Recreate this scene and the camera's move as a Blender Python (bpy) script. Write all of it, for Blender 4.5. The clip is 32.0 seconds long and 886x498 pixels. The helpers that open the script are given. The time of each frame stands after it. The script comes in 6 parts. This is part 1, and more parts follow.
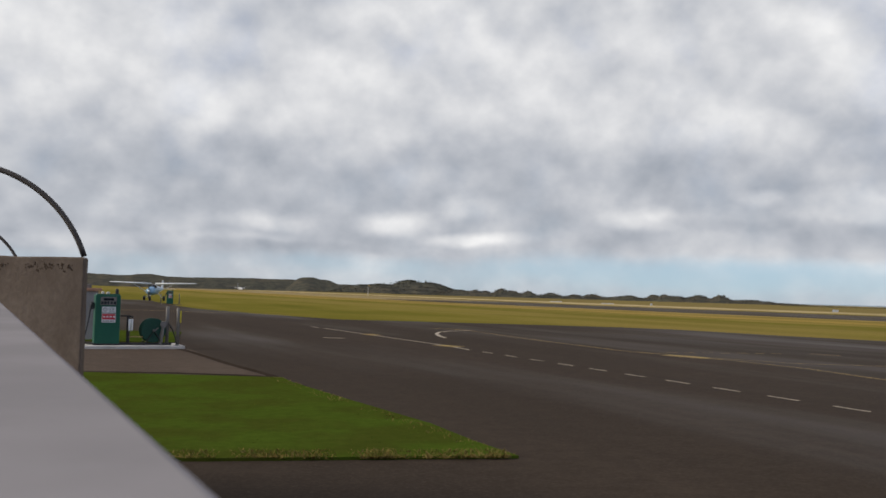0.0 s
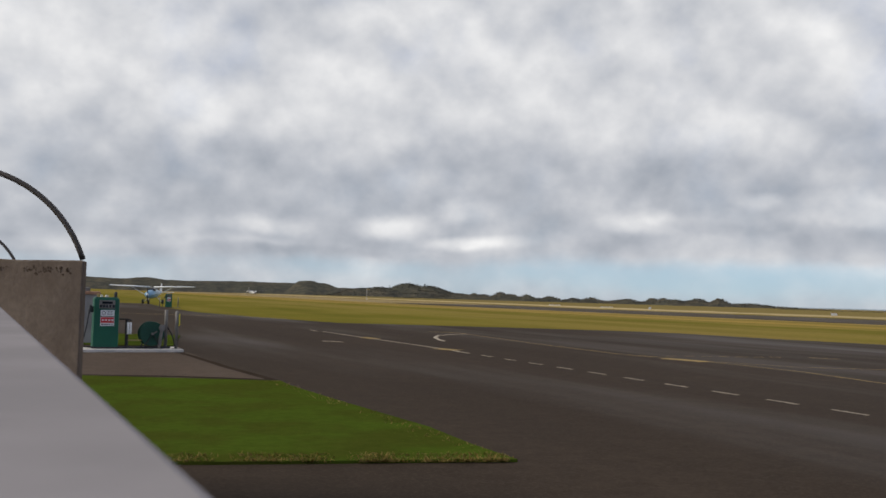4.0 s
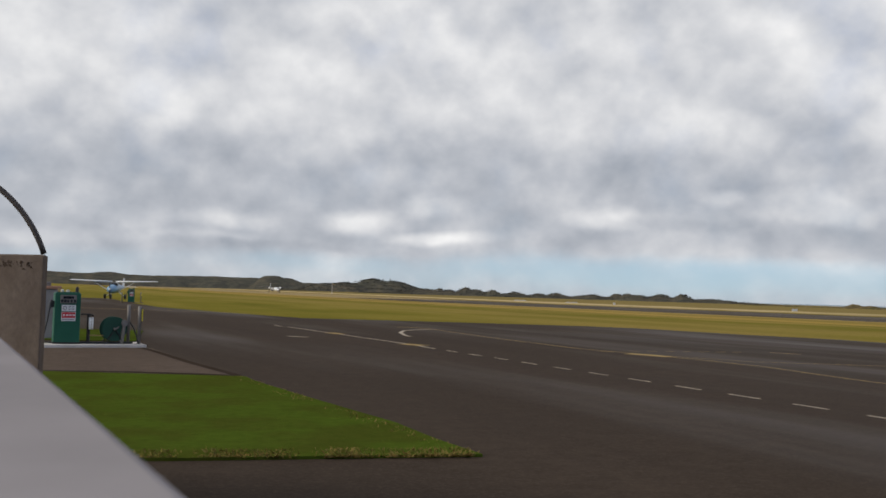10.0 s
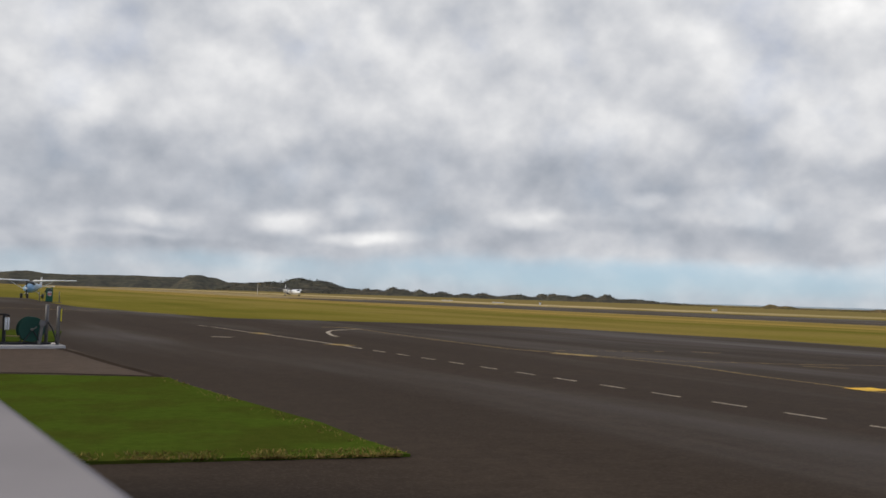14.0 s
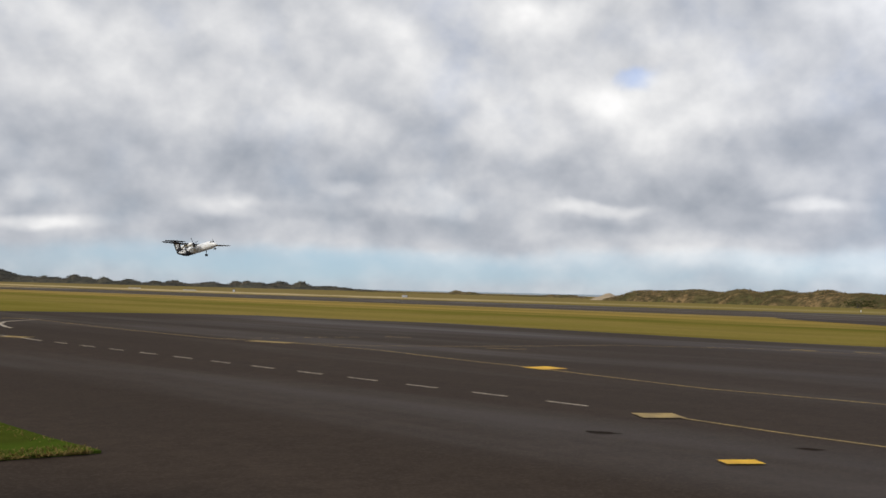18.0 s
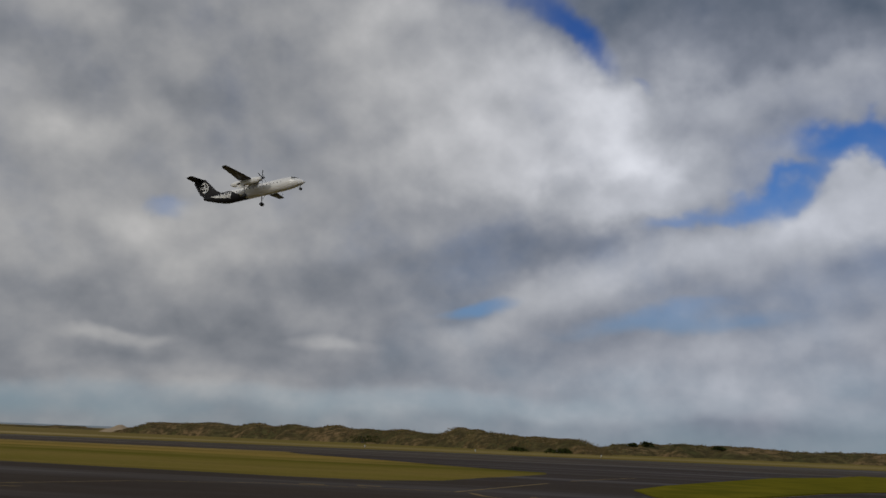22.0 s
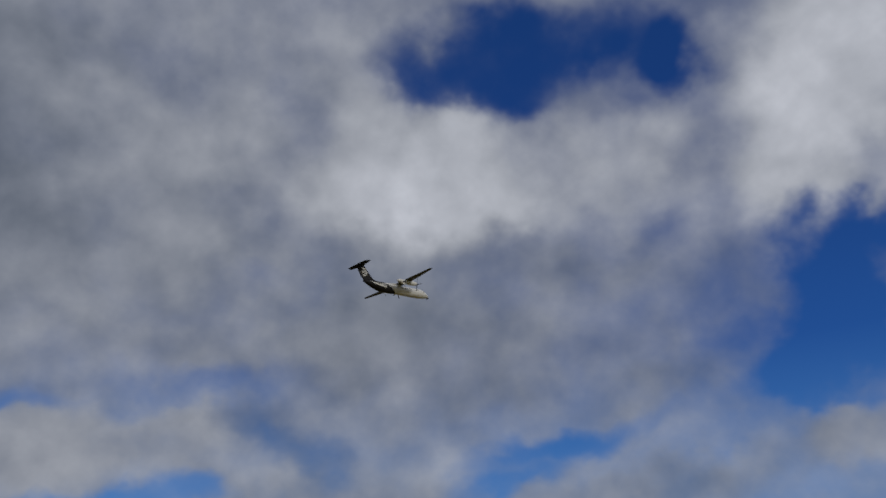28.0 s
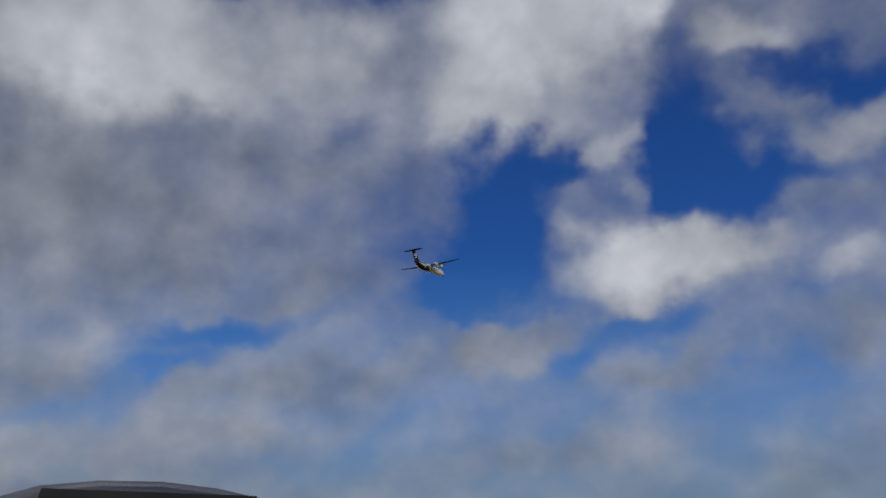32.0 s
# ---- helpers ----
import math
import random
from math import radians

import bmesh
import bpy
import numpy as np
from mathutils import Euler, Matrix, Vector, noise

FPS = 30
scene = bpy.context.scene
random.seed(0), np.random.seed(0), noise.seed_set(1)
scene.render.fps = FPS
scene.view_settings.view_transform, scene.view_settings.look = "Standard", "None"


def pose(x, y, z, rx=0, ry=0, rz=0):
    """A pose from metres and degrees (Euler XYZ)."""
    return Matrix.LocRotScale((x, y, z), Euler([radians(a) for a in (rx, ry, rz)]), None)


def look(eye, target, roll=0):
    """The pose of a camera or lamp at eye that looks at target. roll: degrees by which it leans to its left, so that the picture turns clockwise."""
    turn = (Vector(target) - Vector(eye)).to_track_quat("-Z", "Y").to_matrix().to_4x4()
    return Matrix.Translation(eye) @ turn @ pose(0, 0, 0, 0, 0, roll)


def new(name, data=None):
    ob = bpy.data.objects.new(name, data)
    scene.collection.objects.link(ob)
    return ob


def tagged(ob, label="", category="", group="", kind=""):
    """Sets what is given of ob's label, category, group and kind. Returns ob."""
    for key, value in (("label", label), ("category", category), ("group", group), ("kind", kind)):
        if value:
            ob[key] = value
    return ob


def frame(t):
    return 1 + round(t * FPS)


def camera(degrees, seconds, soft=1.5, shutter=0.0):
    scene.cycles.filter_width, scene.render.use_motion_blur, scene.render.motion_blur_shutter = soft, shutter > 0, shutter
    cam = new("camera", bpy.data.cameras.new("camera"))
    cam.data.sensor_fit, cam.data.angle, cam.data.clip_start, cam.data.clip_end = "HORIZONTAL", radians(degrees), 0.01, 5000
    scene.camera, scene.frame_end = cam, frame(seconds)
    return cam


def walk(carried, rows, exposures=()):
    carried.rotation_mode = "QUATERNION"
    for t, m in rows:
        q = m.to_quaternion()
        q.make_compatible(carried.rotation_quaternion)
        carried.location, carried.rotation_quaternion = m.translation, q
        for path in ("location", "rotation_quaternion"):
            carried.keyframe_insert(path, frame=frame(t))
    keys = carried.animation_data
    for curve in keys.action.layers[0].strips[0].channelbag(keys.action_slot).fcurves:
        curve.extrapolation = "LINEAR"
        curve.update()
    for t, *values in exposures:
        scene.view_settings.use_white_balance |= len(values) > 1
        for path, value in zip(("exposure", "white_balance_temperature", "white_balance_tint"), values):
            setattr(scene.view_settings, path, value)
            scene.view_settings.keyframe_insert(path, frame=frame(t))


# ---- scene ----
# The camera stands behind a chest-high wall and turns after the airliner.
PATH = [
    (0.0, 0.00, 2.69, 1.45),
    (0.5, -0.02, 2.58, 1.42),
    (1.0, 0.00, 2.70, 1.46),
    (1.5, 0.02, 2.67, 1.43),
    (2.0, -0.03, 2.75, 1.43),
    (2.5, -0.07, 2.80, 1.43),
    (3.0, -0.10, 2.83, 1.43),
    (3.5, -0.04, 2.86, 1.46),
    (5.5, -0.20, 2.95, 1.49),
    (6.0, -0.21, 2.69, 1.44),
    (6.5, -0.28, 2.75, 1.43),
    (7.0, -0.25, 2.67, 1.43),
    (7.5, -0.24, 2.77, 1.44),
    (8.0, -0.35, 2.61, 1.44),
    (8.5, -0.65, 2.59, 1.44),
    (9.0, -0.85, 2.82, 1.52),
    (9.5, -1.24, 2.84, 1.54),
    (10.0, -2.07, 2.67, 1.55),
    (10.5, -2.65, 2.55, 1.59),
    (11.0, -2.82, 2.92, 1.78),
    (11.5, -3.11, 2.90, 1.58),
    (12.0, -4.05, 2.73, 1.60),
    (12.5, -4.42, 2.72, 1.53),
    (13.0, -4.91, 2.66, 1.65),
    (13.5, -5.47, 2.78, 1.57),
    (15.5, -9.79, 2.30, 2.22),
    (16.0, -11.51, 1.92, 2.26),
    (16.5, -15.52, 2.27, 2.22),
    (17.0, -18.81, 1.65, 1.49),
    (17.5, -20.85, 2.55, 1.21),
    (18.0, -23.99, 2.48, 1.33),
    (18.5, -26.24, 2.39, 2.03),
    (19.0, -27.77, 1.82, 2.02),
    (19.5, -30.25, 2.02, 1.53),
    (20.0, -33.00, 2.38, 1.97),
    (20.5, -37.56, 3.62, 2.40),
    (21.0, -41.86, 6.80, 2.51),
    (21.5, -44.91, 9.33, 2.24),
    (22.0, -51.11, 10.97, 2.21),
    (22.5, -55.29, 12.73, 2.88),
    (23.0, -60.45, 15.00, 3.47),
    (23.5, -64.25, 17.80, 3.29),
    (24.0, -70.25, 21.34, 2.66),
    (24.5, -75.38, 23.42, 2.22),
    (25.0, -80.74, 23.64, 1.36),
    (25.5, -90.75, 24.05, 0.57),
    (26.0, -97.78, 25.62, 0.70),
    (26.5, -103.61, 26.28, -0.49),
    (28.5, -124.70, 26.91, 0.20),
    (29.0, -128.52, 26.01, 0.20),
    (29.5, -131.52, 25.26, 0.20),
    (30.0, -134.08, 24.33, 0.20),
    (30.5, -135.19, 23.38, 0.20),
    (31.0, -138.07, 22.61, 0.20),
    (31.5, -140.16, 21.42, 0.20),
    (32.0, -140.27, 21.13, 0.20),
]
cam = camera(48.55, 32.0, soft=1.6)
cam.data.dof.use_dof, cam.data.dof.focus_distance, cam.data.dof.aperture_fstop = True, 120.0, 10.0


def eye_shift(t):
    """How far the camera has swayed to the left, over the wall."""
    sway = ((0, 0.0), (8, 0.0), (10, -0.003), (13, -0.009), (15.6, -0.030), (16, -0.037), (16.4, -0.055), (17, -0.076), (17.4, -0.091), (18.5, -0.10), (32, -0.10))
    for (t0, a), (t1, b) in zip(sway, sway[1:]):
        if t <= t1:
            return a + (b - a) * (t - t0) / (t1 - t0)


def heading(yaw, pitch, roll):
    return pose(0, 0, 0, 0, 0, yaw) @ pose(0, 0, 0, 90 + pitch, 0, 0) @ pose(0, 0, 0, 0, 0, roll)


EYE = 1.65
walk(cam, [(t, Matrix.Translation((eye_shift(t), 0, EYE)) @ heading(yw, pt, rl)) for t, yw, pt, rl in PATH],
     exposures=[(0, 0.0), (20, 0.0), (20.5, -0.2), (21.0, -0.57), (21.4, -0.84), (22, -1.12), (23, -1.22), (26, -1.3), (32, -1.25)])

# ---------------------------------------------------------------- sky and sun
world = bpy.data.worlds.new("sky")
scene.world = world
world.use_nodes = True
WT = world.node_tree
WT.nodes.clear()


def put(tree, kind, **inputs):
    n = tree.nodes.new(kind)
    for k, v in inputs.items():
        sock = n.inputs[int(k[2:])]
        if isinstance(v, bpy.types.NodeSocket):
            tree.links.new(v, sock)
        else:
            sock.default_value = v
    return n


def math_node(tree, op, a, b=None, c=None, clamp=False):
    n = tree.nodes.new("ShaderNodeMath")
    n.operation, n.use_clamp = op, clamp
    for i, v in enumerate((a, b, c)):
        if v is None:
            continue
        if isinstance(v, bpy.types.NodeSocket):
            tree.links.new(v, n.inputs[i])
        else:
            n.inputs[i].default_value = v
    return n.outputs[0]


def mix_color(tree, fac, a, b, blend="MIX"):
    n = tree.nodes.new("ShaderNodeMix")
    n.data_type, n.blend_type = "RGBA", blend
    for sock, v in ((n.inputs[0], fac), (n.inputs[6], a), (n.inputs[7], b)):
        if isinstance(v, bpy.types.NodeSocket):
            tree.links.new(v, sock)
        elif isinstance(v, (tuple, list)):
            sock.default_value = (*v, 1.0) if len(v) == 3 else v
        else:
            sock.default_value = v
    return n.outputs[2]


def smooth(tree, v, lo, hi, to_lo=0.0, to_hi=1.0):
    n = tree.nodes.new("ShaderNodeMapRange")
    n.interpolation_type = "SMOOTHSTEP"
    tree.links.new(v, n.inputs[0])
    for i, x in enumerate((lo, hi, to_lo, to_hi)):
        n.inputs[i + 1].default_value = x
    return n.outputs[0]


def noise_tex(tree, vec, scale, detail=4.0, rough=0.55, distort=0.0):
    n = tree.nodes.new("ShaderNodeTexNoise")
    tree.links.new(vec, n.inputs["Vector"])
    n.inputs["Scale"].default_value, n.inputs["Detail"].default_value = scale, detail
    n.inputs["Roughness"].default_value, n.inputs["Distortion"].default_value = rough, distort
    return n


SUN_AZ, SUN_EL = -105.0, 24.0


def build_sky():
    t = WT
    coord = t.nodes.new("ShaderNodeTexCoord")
    xyz = put(t, "ShaderNodeSeparateXYZ", in0=coord.outputs["Generated"])
    az = math_node(t, "MULTIPLY", math_node(t, "ARCTAN2", xyz.outputs[0], xyz.outputs[1]), 57.2958)
    el = math_node(t, "MULTIPLY", math_node(t, "ARCSINE", xyz.outputs[2]), 57.2958)
    # heaps a little wider than high, pressed into rows towards the horizon
    dz = math_node(t, "ADD", math_node(t, "ABSOLUTE", xyz.outputs[2]), 0.16)

    def pressed(up, squeeze):
        v = math_node(t, "SUBTRACT", math_node(t, "MULTIPLY", xyz.outputs[2], up), math_node(t, "DIVIDE", squeeze, dz))
        return put(t, "ShaderNodeCombineXYZ", in0=xyz.outputs[0], in1=xyz.outputs[1], in2=v).outputs[0]

    rows, puff = pressed(1.05, 0.010), pressed(1.1, 0.008)
    mid = noise_tex(t, rows, 9.0, 4.0, 0.46, 0.2)
    fine = noise_tex(t, puff, 19.0, 5.0, 0.5, 0.1)
    # tops of the heaps catch the light, their undersides are dull
    over = put(t, "ShaderNodeVectorMath", in0=puff, in1=(0.0, -0.008, 0.026))
    relief = math_node(t, "SUBTRACT", noise_tex(t, puff, 13.0, 4.0, 0.46).outputs["Fac"], noise_tex(t, over.outputs[0], 13.0, 4.0, 0.46).outputs["Fac"])
    # ragged edges: the plan of the clouds is shifted by noise
    rag = put(t, "ShaderNodeSeparateColor", in0=noise_tex(t, puff, 9.0, 4.5, 0.5).outputs["Color"])
    wob = lambda c, far: math_node(t, "MULTIPLY", math_node(t, "SUBTRACT", c, 0.5), smooth(t, el, 3.0, 20.0, far, 9.0))
    plan = put(t, "ShaderNodeCombineXYZ", in0=math_node(t, "ADD", az, wob(rag.outputs[0], 4.5)), in1=math_node(t, "ADD", el, wob(rag.outputs[1], 2.0)))
    # shade: how light the cloud is; cover: 1 closed, 0 clear sky
    field_of = {"shade": math_node(t, "ADD", smooth(t, el, 2.0, 12.0, 0.745, 0.815), smooth(t, az, 25.0, 50.0, 0.0, 0.02)), "cover": math_node(t, "ADD", math_node(t, "ADD", smooth(t, az, 35.0, 110.0, 1.1, 0.75), smooth(t, az, 112.0, 140.0, 0.0, -0.34)), smooth(t, el, 0.2, 3.0, -0.50, 0.0))}

    def cloud(a, e, w, h, shade, cover, amount, tilt=0):
        """A cloud, or a gap, at that bearing and height, in degrees, with half its width and height."""
        m = t.nodes.new("ShaderNodeMapping")
        m.vector_type = "TEXTURE"
        t.links.new(plan.outputs[0], m.inputs[0])
        m.inputs[1].default_value, m.inputs[2].default_value, m.inputs[3].default_value = (a, e, 0), (0, 0, radians(tilt)), (w, h, 1)
        g = t.nodes.new("ShaderNodeTexGradient")
        g.gradient_type = "SPHERICAL"
        t.links.new(m.outputs[0], g.inputs[0])
        k = smooth(t, g.outputs[1], 0.0, 0.85, 0.0, amount)
        for name, value in (("shade", shade), ("cover", cover)):
            if value is not None:
                n = put(t, "ShaderNodeMix", in0=k, in2=field_of[name], in3=value)
                field_of[name] = n.outputs[0]

    cloud(-23.1, 13.4, 12.5, 5.8, 0.87, None, 0.8)
    cloud(-14.9, 9.7, 4.0, 2.9, 0.94, None, 0.9)
    cloud(-11.9, 12.0, 5.9, 3.7, 0.8, None, 0.7)
    cloud(-17.8, 6.2, 22.3, 3.7, 0.71, None, 0.8, -4)
    cloud(-4.9, 8.3, 8.0, 2.4, 0.82, None, 0.7)
    cloud(-22.8, 7.1, 5.3, 2.1, 0.82, None, 0.7)
    cloud(-12.0, 5.7, 13.8, 2.1, 0.69, None, 0.8)
    cloud(-0.1, 14.6, 9.3, 4.8, 0.89, None, 0.8)
    cloud(2.9, 12.3, 3.2, 4.8, 0.76, None, 0.7, -60)
    cloud(7.3, 11.0, 5.9, 2.6, 0.83, None, 0.6)
    cloud(10.8, 14.7, 8.2, 3.2, 0.82, None, 0.5)
    cloud(14.9, 11.4, 4.8, 3.2, 0.89, None, 0.8)
    cloud(21.8, 14.5, 8.2, 4.2, 0.85, None, 0.7)
    cloud(14.7, 7.3, 17.6, 2.4, 0.71, None, 0.8, -3)
    cloud(1.1, 7.0, 13.8, 2.1, 0.74, None, 0.7)
    cloud(-10.9, 3.9, 3.6, 0.8, 0.84, None, 0.8)
    cloud(-11.5, 2.8, 4.0, 0.6, 0.83, None, 0.7)
    cloud(-3.1, 4.2, 3.6, 1.0, 0.92, None, 0.9)
    cloud(1.1, 5.2, 2.7, 1.0, 0.88, None, 0.8)
    cloud(1.5, 3.3, 4.5, 0.6, 0.94, None, 0.8)
    cloud(-7.3, 2.5, 9.0, 0.4, 0.71, None, 0.6)
    cloud(5.8, 3.5, 3.1, 0.9, 0.77, None, 0.6)
    cloud(11.6, 4.6, 4.1, 1.0, 0.91, None, 0.9)
    cloud(17.4, 6.1, 2.3, 0.6, 0.86, None, 0.7)
    cloud(16.2, 4.4, 5.0, 0.7, 0.71, None, 0.7)
    cloud(23.4, 5.3, 3.2, 1.4, 0.95, None, 0.9)
    cloud(21.0, 4.0, 5.4, 0.6, 0.75, None, 0.7)
    cloud(-20.9, 2.6, 9.9, 0.6, 0.81, None, 0.6)
    cloud(-18.5, 1.2, 17.4, 1.2, 0.75, 0.62, 0.8)
    cloud(-4.7, 1.6, 11.6, 1.0, 0.77, 0.45, 0.7)
    cloud(15.0, 1.4, 22.2, 1.8, 0.8, 0.12, 0.85)
    cloud(36.7, 11.1, 7.0, 4.2, 0.9, None, 0.9)
    cloud(35.5, 12.9, 1.8, 1.2, None, 0.82, 0.9, 20)
    cloud(28.6, 10.1, 5.4, 2.2, 0.89, None, 0.8)
    cloud(33.8, 5.0, 5.8, 0.9, 0.87, None, 0.9)
    cloud(21.2, 5.4, 3.7, 1.3, 0.86, None, 0.8)
    cloud(30.6, 7.1, 12.2, 1.8, 0.71, None, 0.8)
    cloud(41.1, 7.6, 6.4, 3.2, 0.74, None, 0.7)
    cloud(38.9, 3.8, 7.9, 0.8, 0.73, None, 0.7)
    cloud(25.8, 3.8, 10.6, 0.7, 0.75, None, 0.5)
    cloud(27.2, 1.4, 37.0, 1.2, 0.8, 0.18, 0.7)
    cloud(41.7, 4.9, 4.8, 0.7, 0.83, None, 0.7)
    cloud(51.8, 5.2, 4.8, 1.9, 0.89, None, 0.9)
    cloud(53.9, 7.5, 3.2, 1.3, None, 0.75, 0.8, 10)
    cloud(50.8, 15.2, 9.3, 3.2, 0.91, None, 0.8)
    cloud(44.8, 8.7, 9.6, 2.1, 0.72, None, 0.7)
    cloud(39.9, 5.2, 7.4, 1.2, 0.71, None, 0.7)
    cloud(45.2, 4.9, 3.2, 1.0, 0.82, None, 0.6)
    cloud(34.4, 19.7, 16.8, 4.8, 0.76, None, 0.8)
    cloud(27.5, 15.0, 8.2, 5.3, 0.89, None, 0.8)
    cloud(28.4, 9.6, 6.4, 2.9, 0.9, None, 0.8)
    cloud(36.2, 10.4, 5.9, 3.2, 0.93, None, 0.9)
    cloud(34.4, 12.8, 1.8, 1.1, None, 0.6, 0.8, 20)
    cloud(41.3, 6.6, 22.3, 3.7, 0.72, None, 0.85)
    cloud(48.5, 20.7, 7.9, 6.9, 0.89, None, 0.8)
    cloud(51.6, 12.3, 16.2, 3.2, 0.8, None, 0.6)
    cloud(58.2, 17.1, 10.5, 7.9, 1.08, 1.2, 1, 20)
    cloud(67.8, 19.0, 10.6, 4.2, 0.92, 1.2, 0.9, 22)
    cloud(58.3, 10.9, 12.9, 2.4, 0.74, 0.8, 0.9, 5)
    cloud(33.3, 5.1, 4.8, 0.6, 0.94, None, 0.8)
    cloud(45.0, 5.1, 3.2, 0.6, 0.93, None, 0.7)
    cloud(35.9, 3.1, 22.2, 1.0, 0.83, None, 0.5)
    cloud(53.2, 5.8, 5.3, 1.6, 0.95, None, 0.8, 15)
    cloud(52.4, 7.4, 2.7, 0.6, None, 0.3, 0.8, 10)
    cloud(60.0, 8.9, 7.5, 1.9, 0.94, 1.1, 0.9, 12)
    cloud(64.2, 6.8, 8.0, 0.9, None, 0.15, 0.85, 3)
    cloud(69.6, 5.4, 11.1, 1.8, 0.93, 1.0, 0.8, 4)
    cloud(58.4, 4.0, 15.9, 1.2, 0.82, None, 0.6)
    cloud(52.0, 2.1, 42.3, 1.1, 0.95, 0.42, 0.8)
    cloud(69.3, 3.4, 22.2, 2.4, 0.95, 0.6, 0.7)
    cloud(76.4, 29.7, 38.9, 15.3, 0.63, 1.2, 1)
    cloud(77.9, 25.1, 29.2, 3.2, 0.59, 1.2, 0.7)
    cloud(61.2, 31.1, 9.9, 5.8, 0.66, 0.95, 0.7)
    cloud(45.8, 30.0, 6.7, 3.2, None, 0.35, 0.8, -20)
    cloud(53.5, 29.1, 7.3, 6.9, None, 0.0, 1, -12)
    cloud(57.4, 24.9, 7.0, 2.1, None, 0.1, 1, -45)
    cloud(63.5, 20.6, 2.3, 1.0, None, 0.4, 0.8, -30)
    cloud(49.6, 24.6, 9.9, 7.9, 0.91, 1.2, 0.9, -30)
    cloud(48.3, 19.6, 11.2, 6.3, 0.87, 1.2, 0.8)
    cloud(59.4, 17.0, 9.4, 6.6, 1.23, 1.2, 1, -25)
    cloud(53.9, 18.6, 10.6, 4.8, 0.99, 1.2, 0.8, -20)
    cloud(68.4, 19.6, 8.4, 2.7, 0.94, 1.2, 0.95, 10)
    cloud(51.8, 17.7, 5.0, 2.1, 0.99, None, 0.6)
    cloud(63.0, 14.4, 8.2, 2.1, 0.93, 1.1, 0.7, 10)
    cloud(51.6, 13.2, 10.8, 2.6, 0.79, None, 0.7)
    cloud(56.0, 11.1, 15.1, 2.4, 0.7, 0.95, 0.9, 3)
    cloud(76.2, 16.5, 8.3, 1.6, None, 0.0, 1, 4)
    cloud(70.5, 13.9, 6.5, 1.4, None, 0.08, 1, 16)
    cloud(65.9, 12.6, 4.3, 0.8, None, 0.3, 0.8, 10)
    cloud(86.3, 20.8, 7.3, 2.6, 0.69, 0.95, 0.9, 15)
    cloud(79.9, 19.6, 7.3, 2.1, 0.65, 0.9, 0.7)
    cloud(92.6, 16.2, 8.2, 1.2, None, 0.3, 0.8, 16)
    cloud(87.5, 14.6, 6.5, 2.1, 0.76, 0.4, 0.8, 20)
    cloud(73.5, 13.3, 6.5, 2.4, 1.06, 1.1, 1, 15)
    cloud(80.8, 14.1, 6.5, 2.6, 1.03, 1.1, 1, 18)
    cloud(69.9, 10.9, 7.5, 2.6, 0.88, 1.1, 0.8, 10)
    cloud(78.2, 10.2, 10.7, 2.1, 0.84, 1.0, 0.8, 5)
    cloud(84.0, 13.4, 1.6, 3.2, None, 0.3, 0.8, -40)
    cloud(62.8, 10.2, 9.1, 2.1, 0.96, 1.0, 0.9, 12)
    cloud(53.7, 7.6, 3.7, 0.8, None, 0.2, 0.8, 10)
    cloud(64.6, 7.4, 3.7, 0.7, None, 0.25, 0.8, 8)
    cloud(90.4, 11.9, 7.0, 1.2, None, 0.3, 0.8, 8)
    cloud(90.2, 10.0, 9.1, 2.1, 0.93, 0.95, 0.9)
    cloud(102.8, 28.5, 10.2, 7.9, 0.75, 1.1, 0.8)
    cloud(92.3, 33.5, 10.1, 4.8, 0.61, 1.1, 0.6)
    cloud(85.6, 20.3, 9.0, 2.4, 0.82, 0.95, 0.9)
    cloud(92.6, 16.6, 6.1, 1.3, None, 0.15, 0.9, 20)
    cloud(94.7, 18.5, 6.7, 1.6, 0.74, 0.7, 0.7, 15)
    cloud(99.5, 15.1, 12.6, 2.6, 0.8, 1.0, 0.9, 8)
    cloud(100.0, 11.5, 8.1, 1.4, None, 0.02, 1, 6)
    cloud(90.0, 10.5, 8.1, 1.8, 1.04, 1.0, 0.9)
    cloud(87.5, 13.0, 6.0, 1.3, None, 0.4, 0.7, 10)
    cloud(78.5, 29.3, 25.4, 11.6, 0.63, 1.15, 0.9)
    cloud(70.8, 32.7, 7.5, 8.4, 0.66, 1.1, 0.6)
    cloud(101.3, 27.6, 11.3, 6.9, 0.78, 1.0, 0.9)
    cloud(109.6, 36.2, 2.9, 5.8, None, 0.42, 0.8, -5)
    cloud(122.3, 37.0, 9.9, 2.4, None, -0.1, 1, -8)
    cloud(118.8, 31.6, 11.2, 7.4, 0.97, 1.15, 1)
    cloud(108.5, 25.4, 3.5, 1.8, None, 0.3, 0.8, 10)
    cloud(114.5, 23.3, 11.5, 5.8, 0.64, 0.95, 0.9)
    cloud(103.7, 21.0, 6.2, 2.1, 0.82, 0.95, 0.8)
    cloud(111.3, 18.7, 11.2, 3.2, 0.63, 0.5, 0.8, 10)
    cloud(121.7, 20.3, 6.2, 3.7, 0.8, 1.0, 0.8)
    cloud(84.5, 20.7, 13.5, 3.2, 0.84, 1.0, 0.9, 5)
    cloud(73.7, 19.9, 6.7, 2.6, 0.88, 1.0, 0.8)
    cloud(75.4, 16.0, 6.0, 1.3, None, -0.05, 1, 4)
    cloud(82.3, 17.3, 8.8, 1.0, 0.71, 0.45, 0.8, 10)
    cloud(91.3, 16.5, 5.0, 1.0, None, 0.15, 0.9, 20)
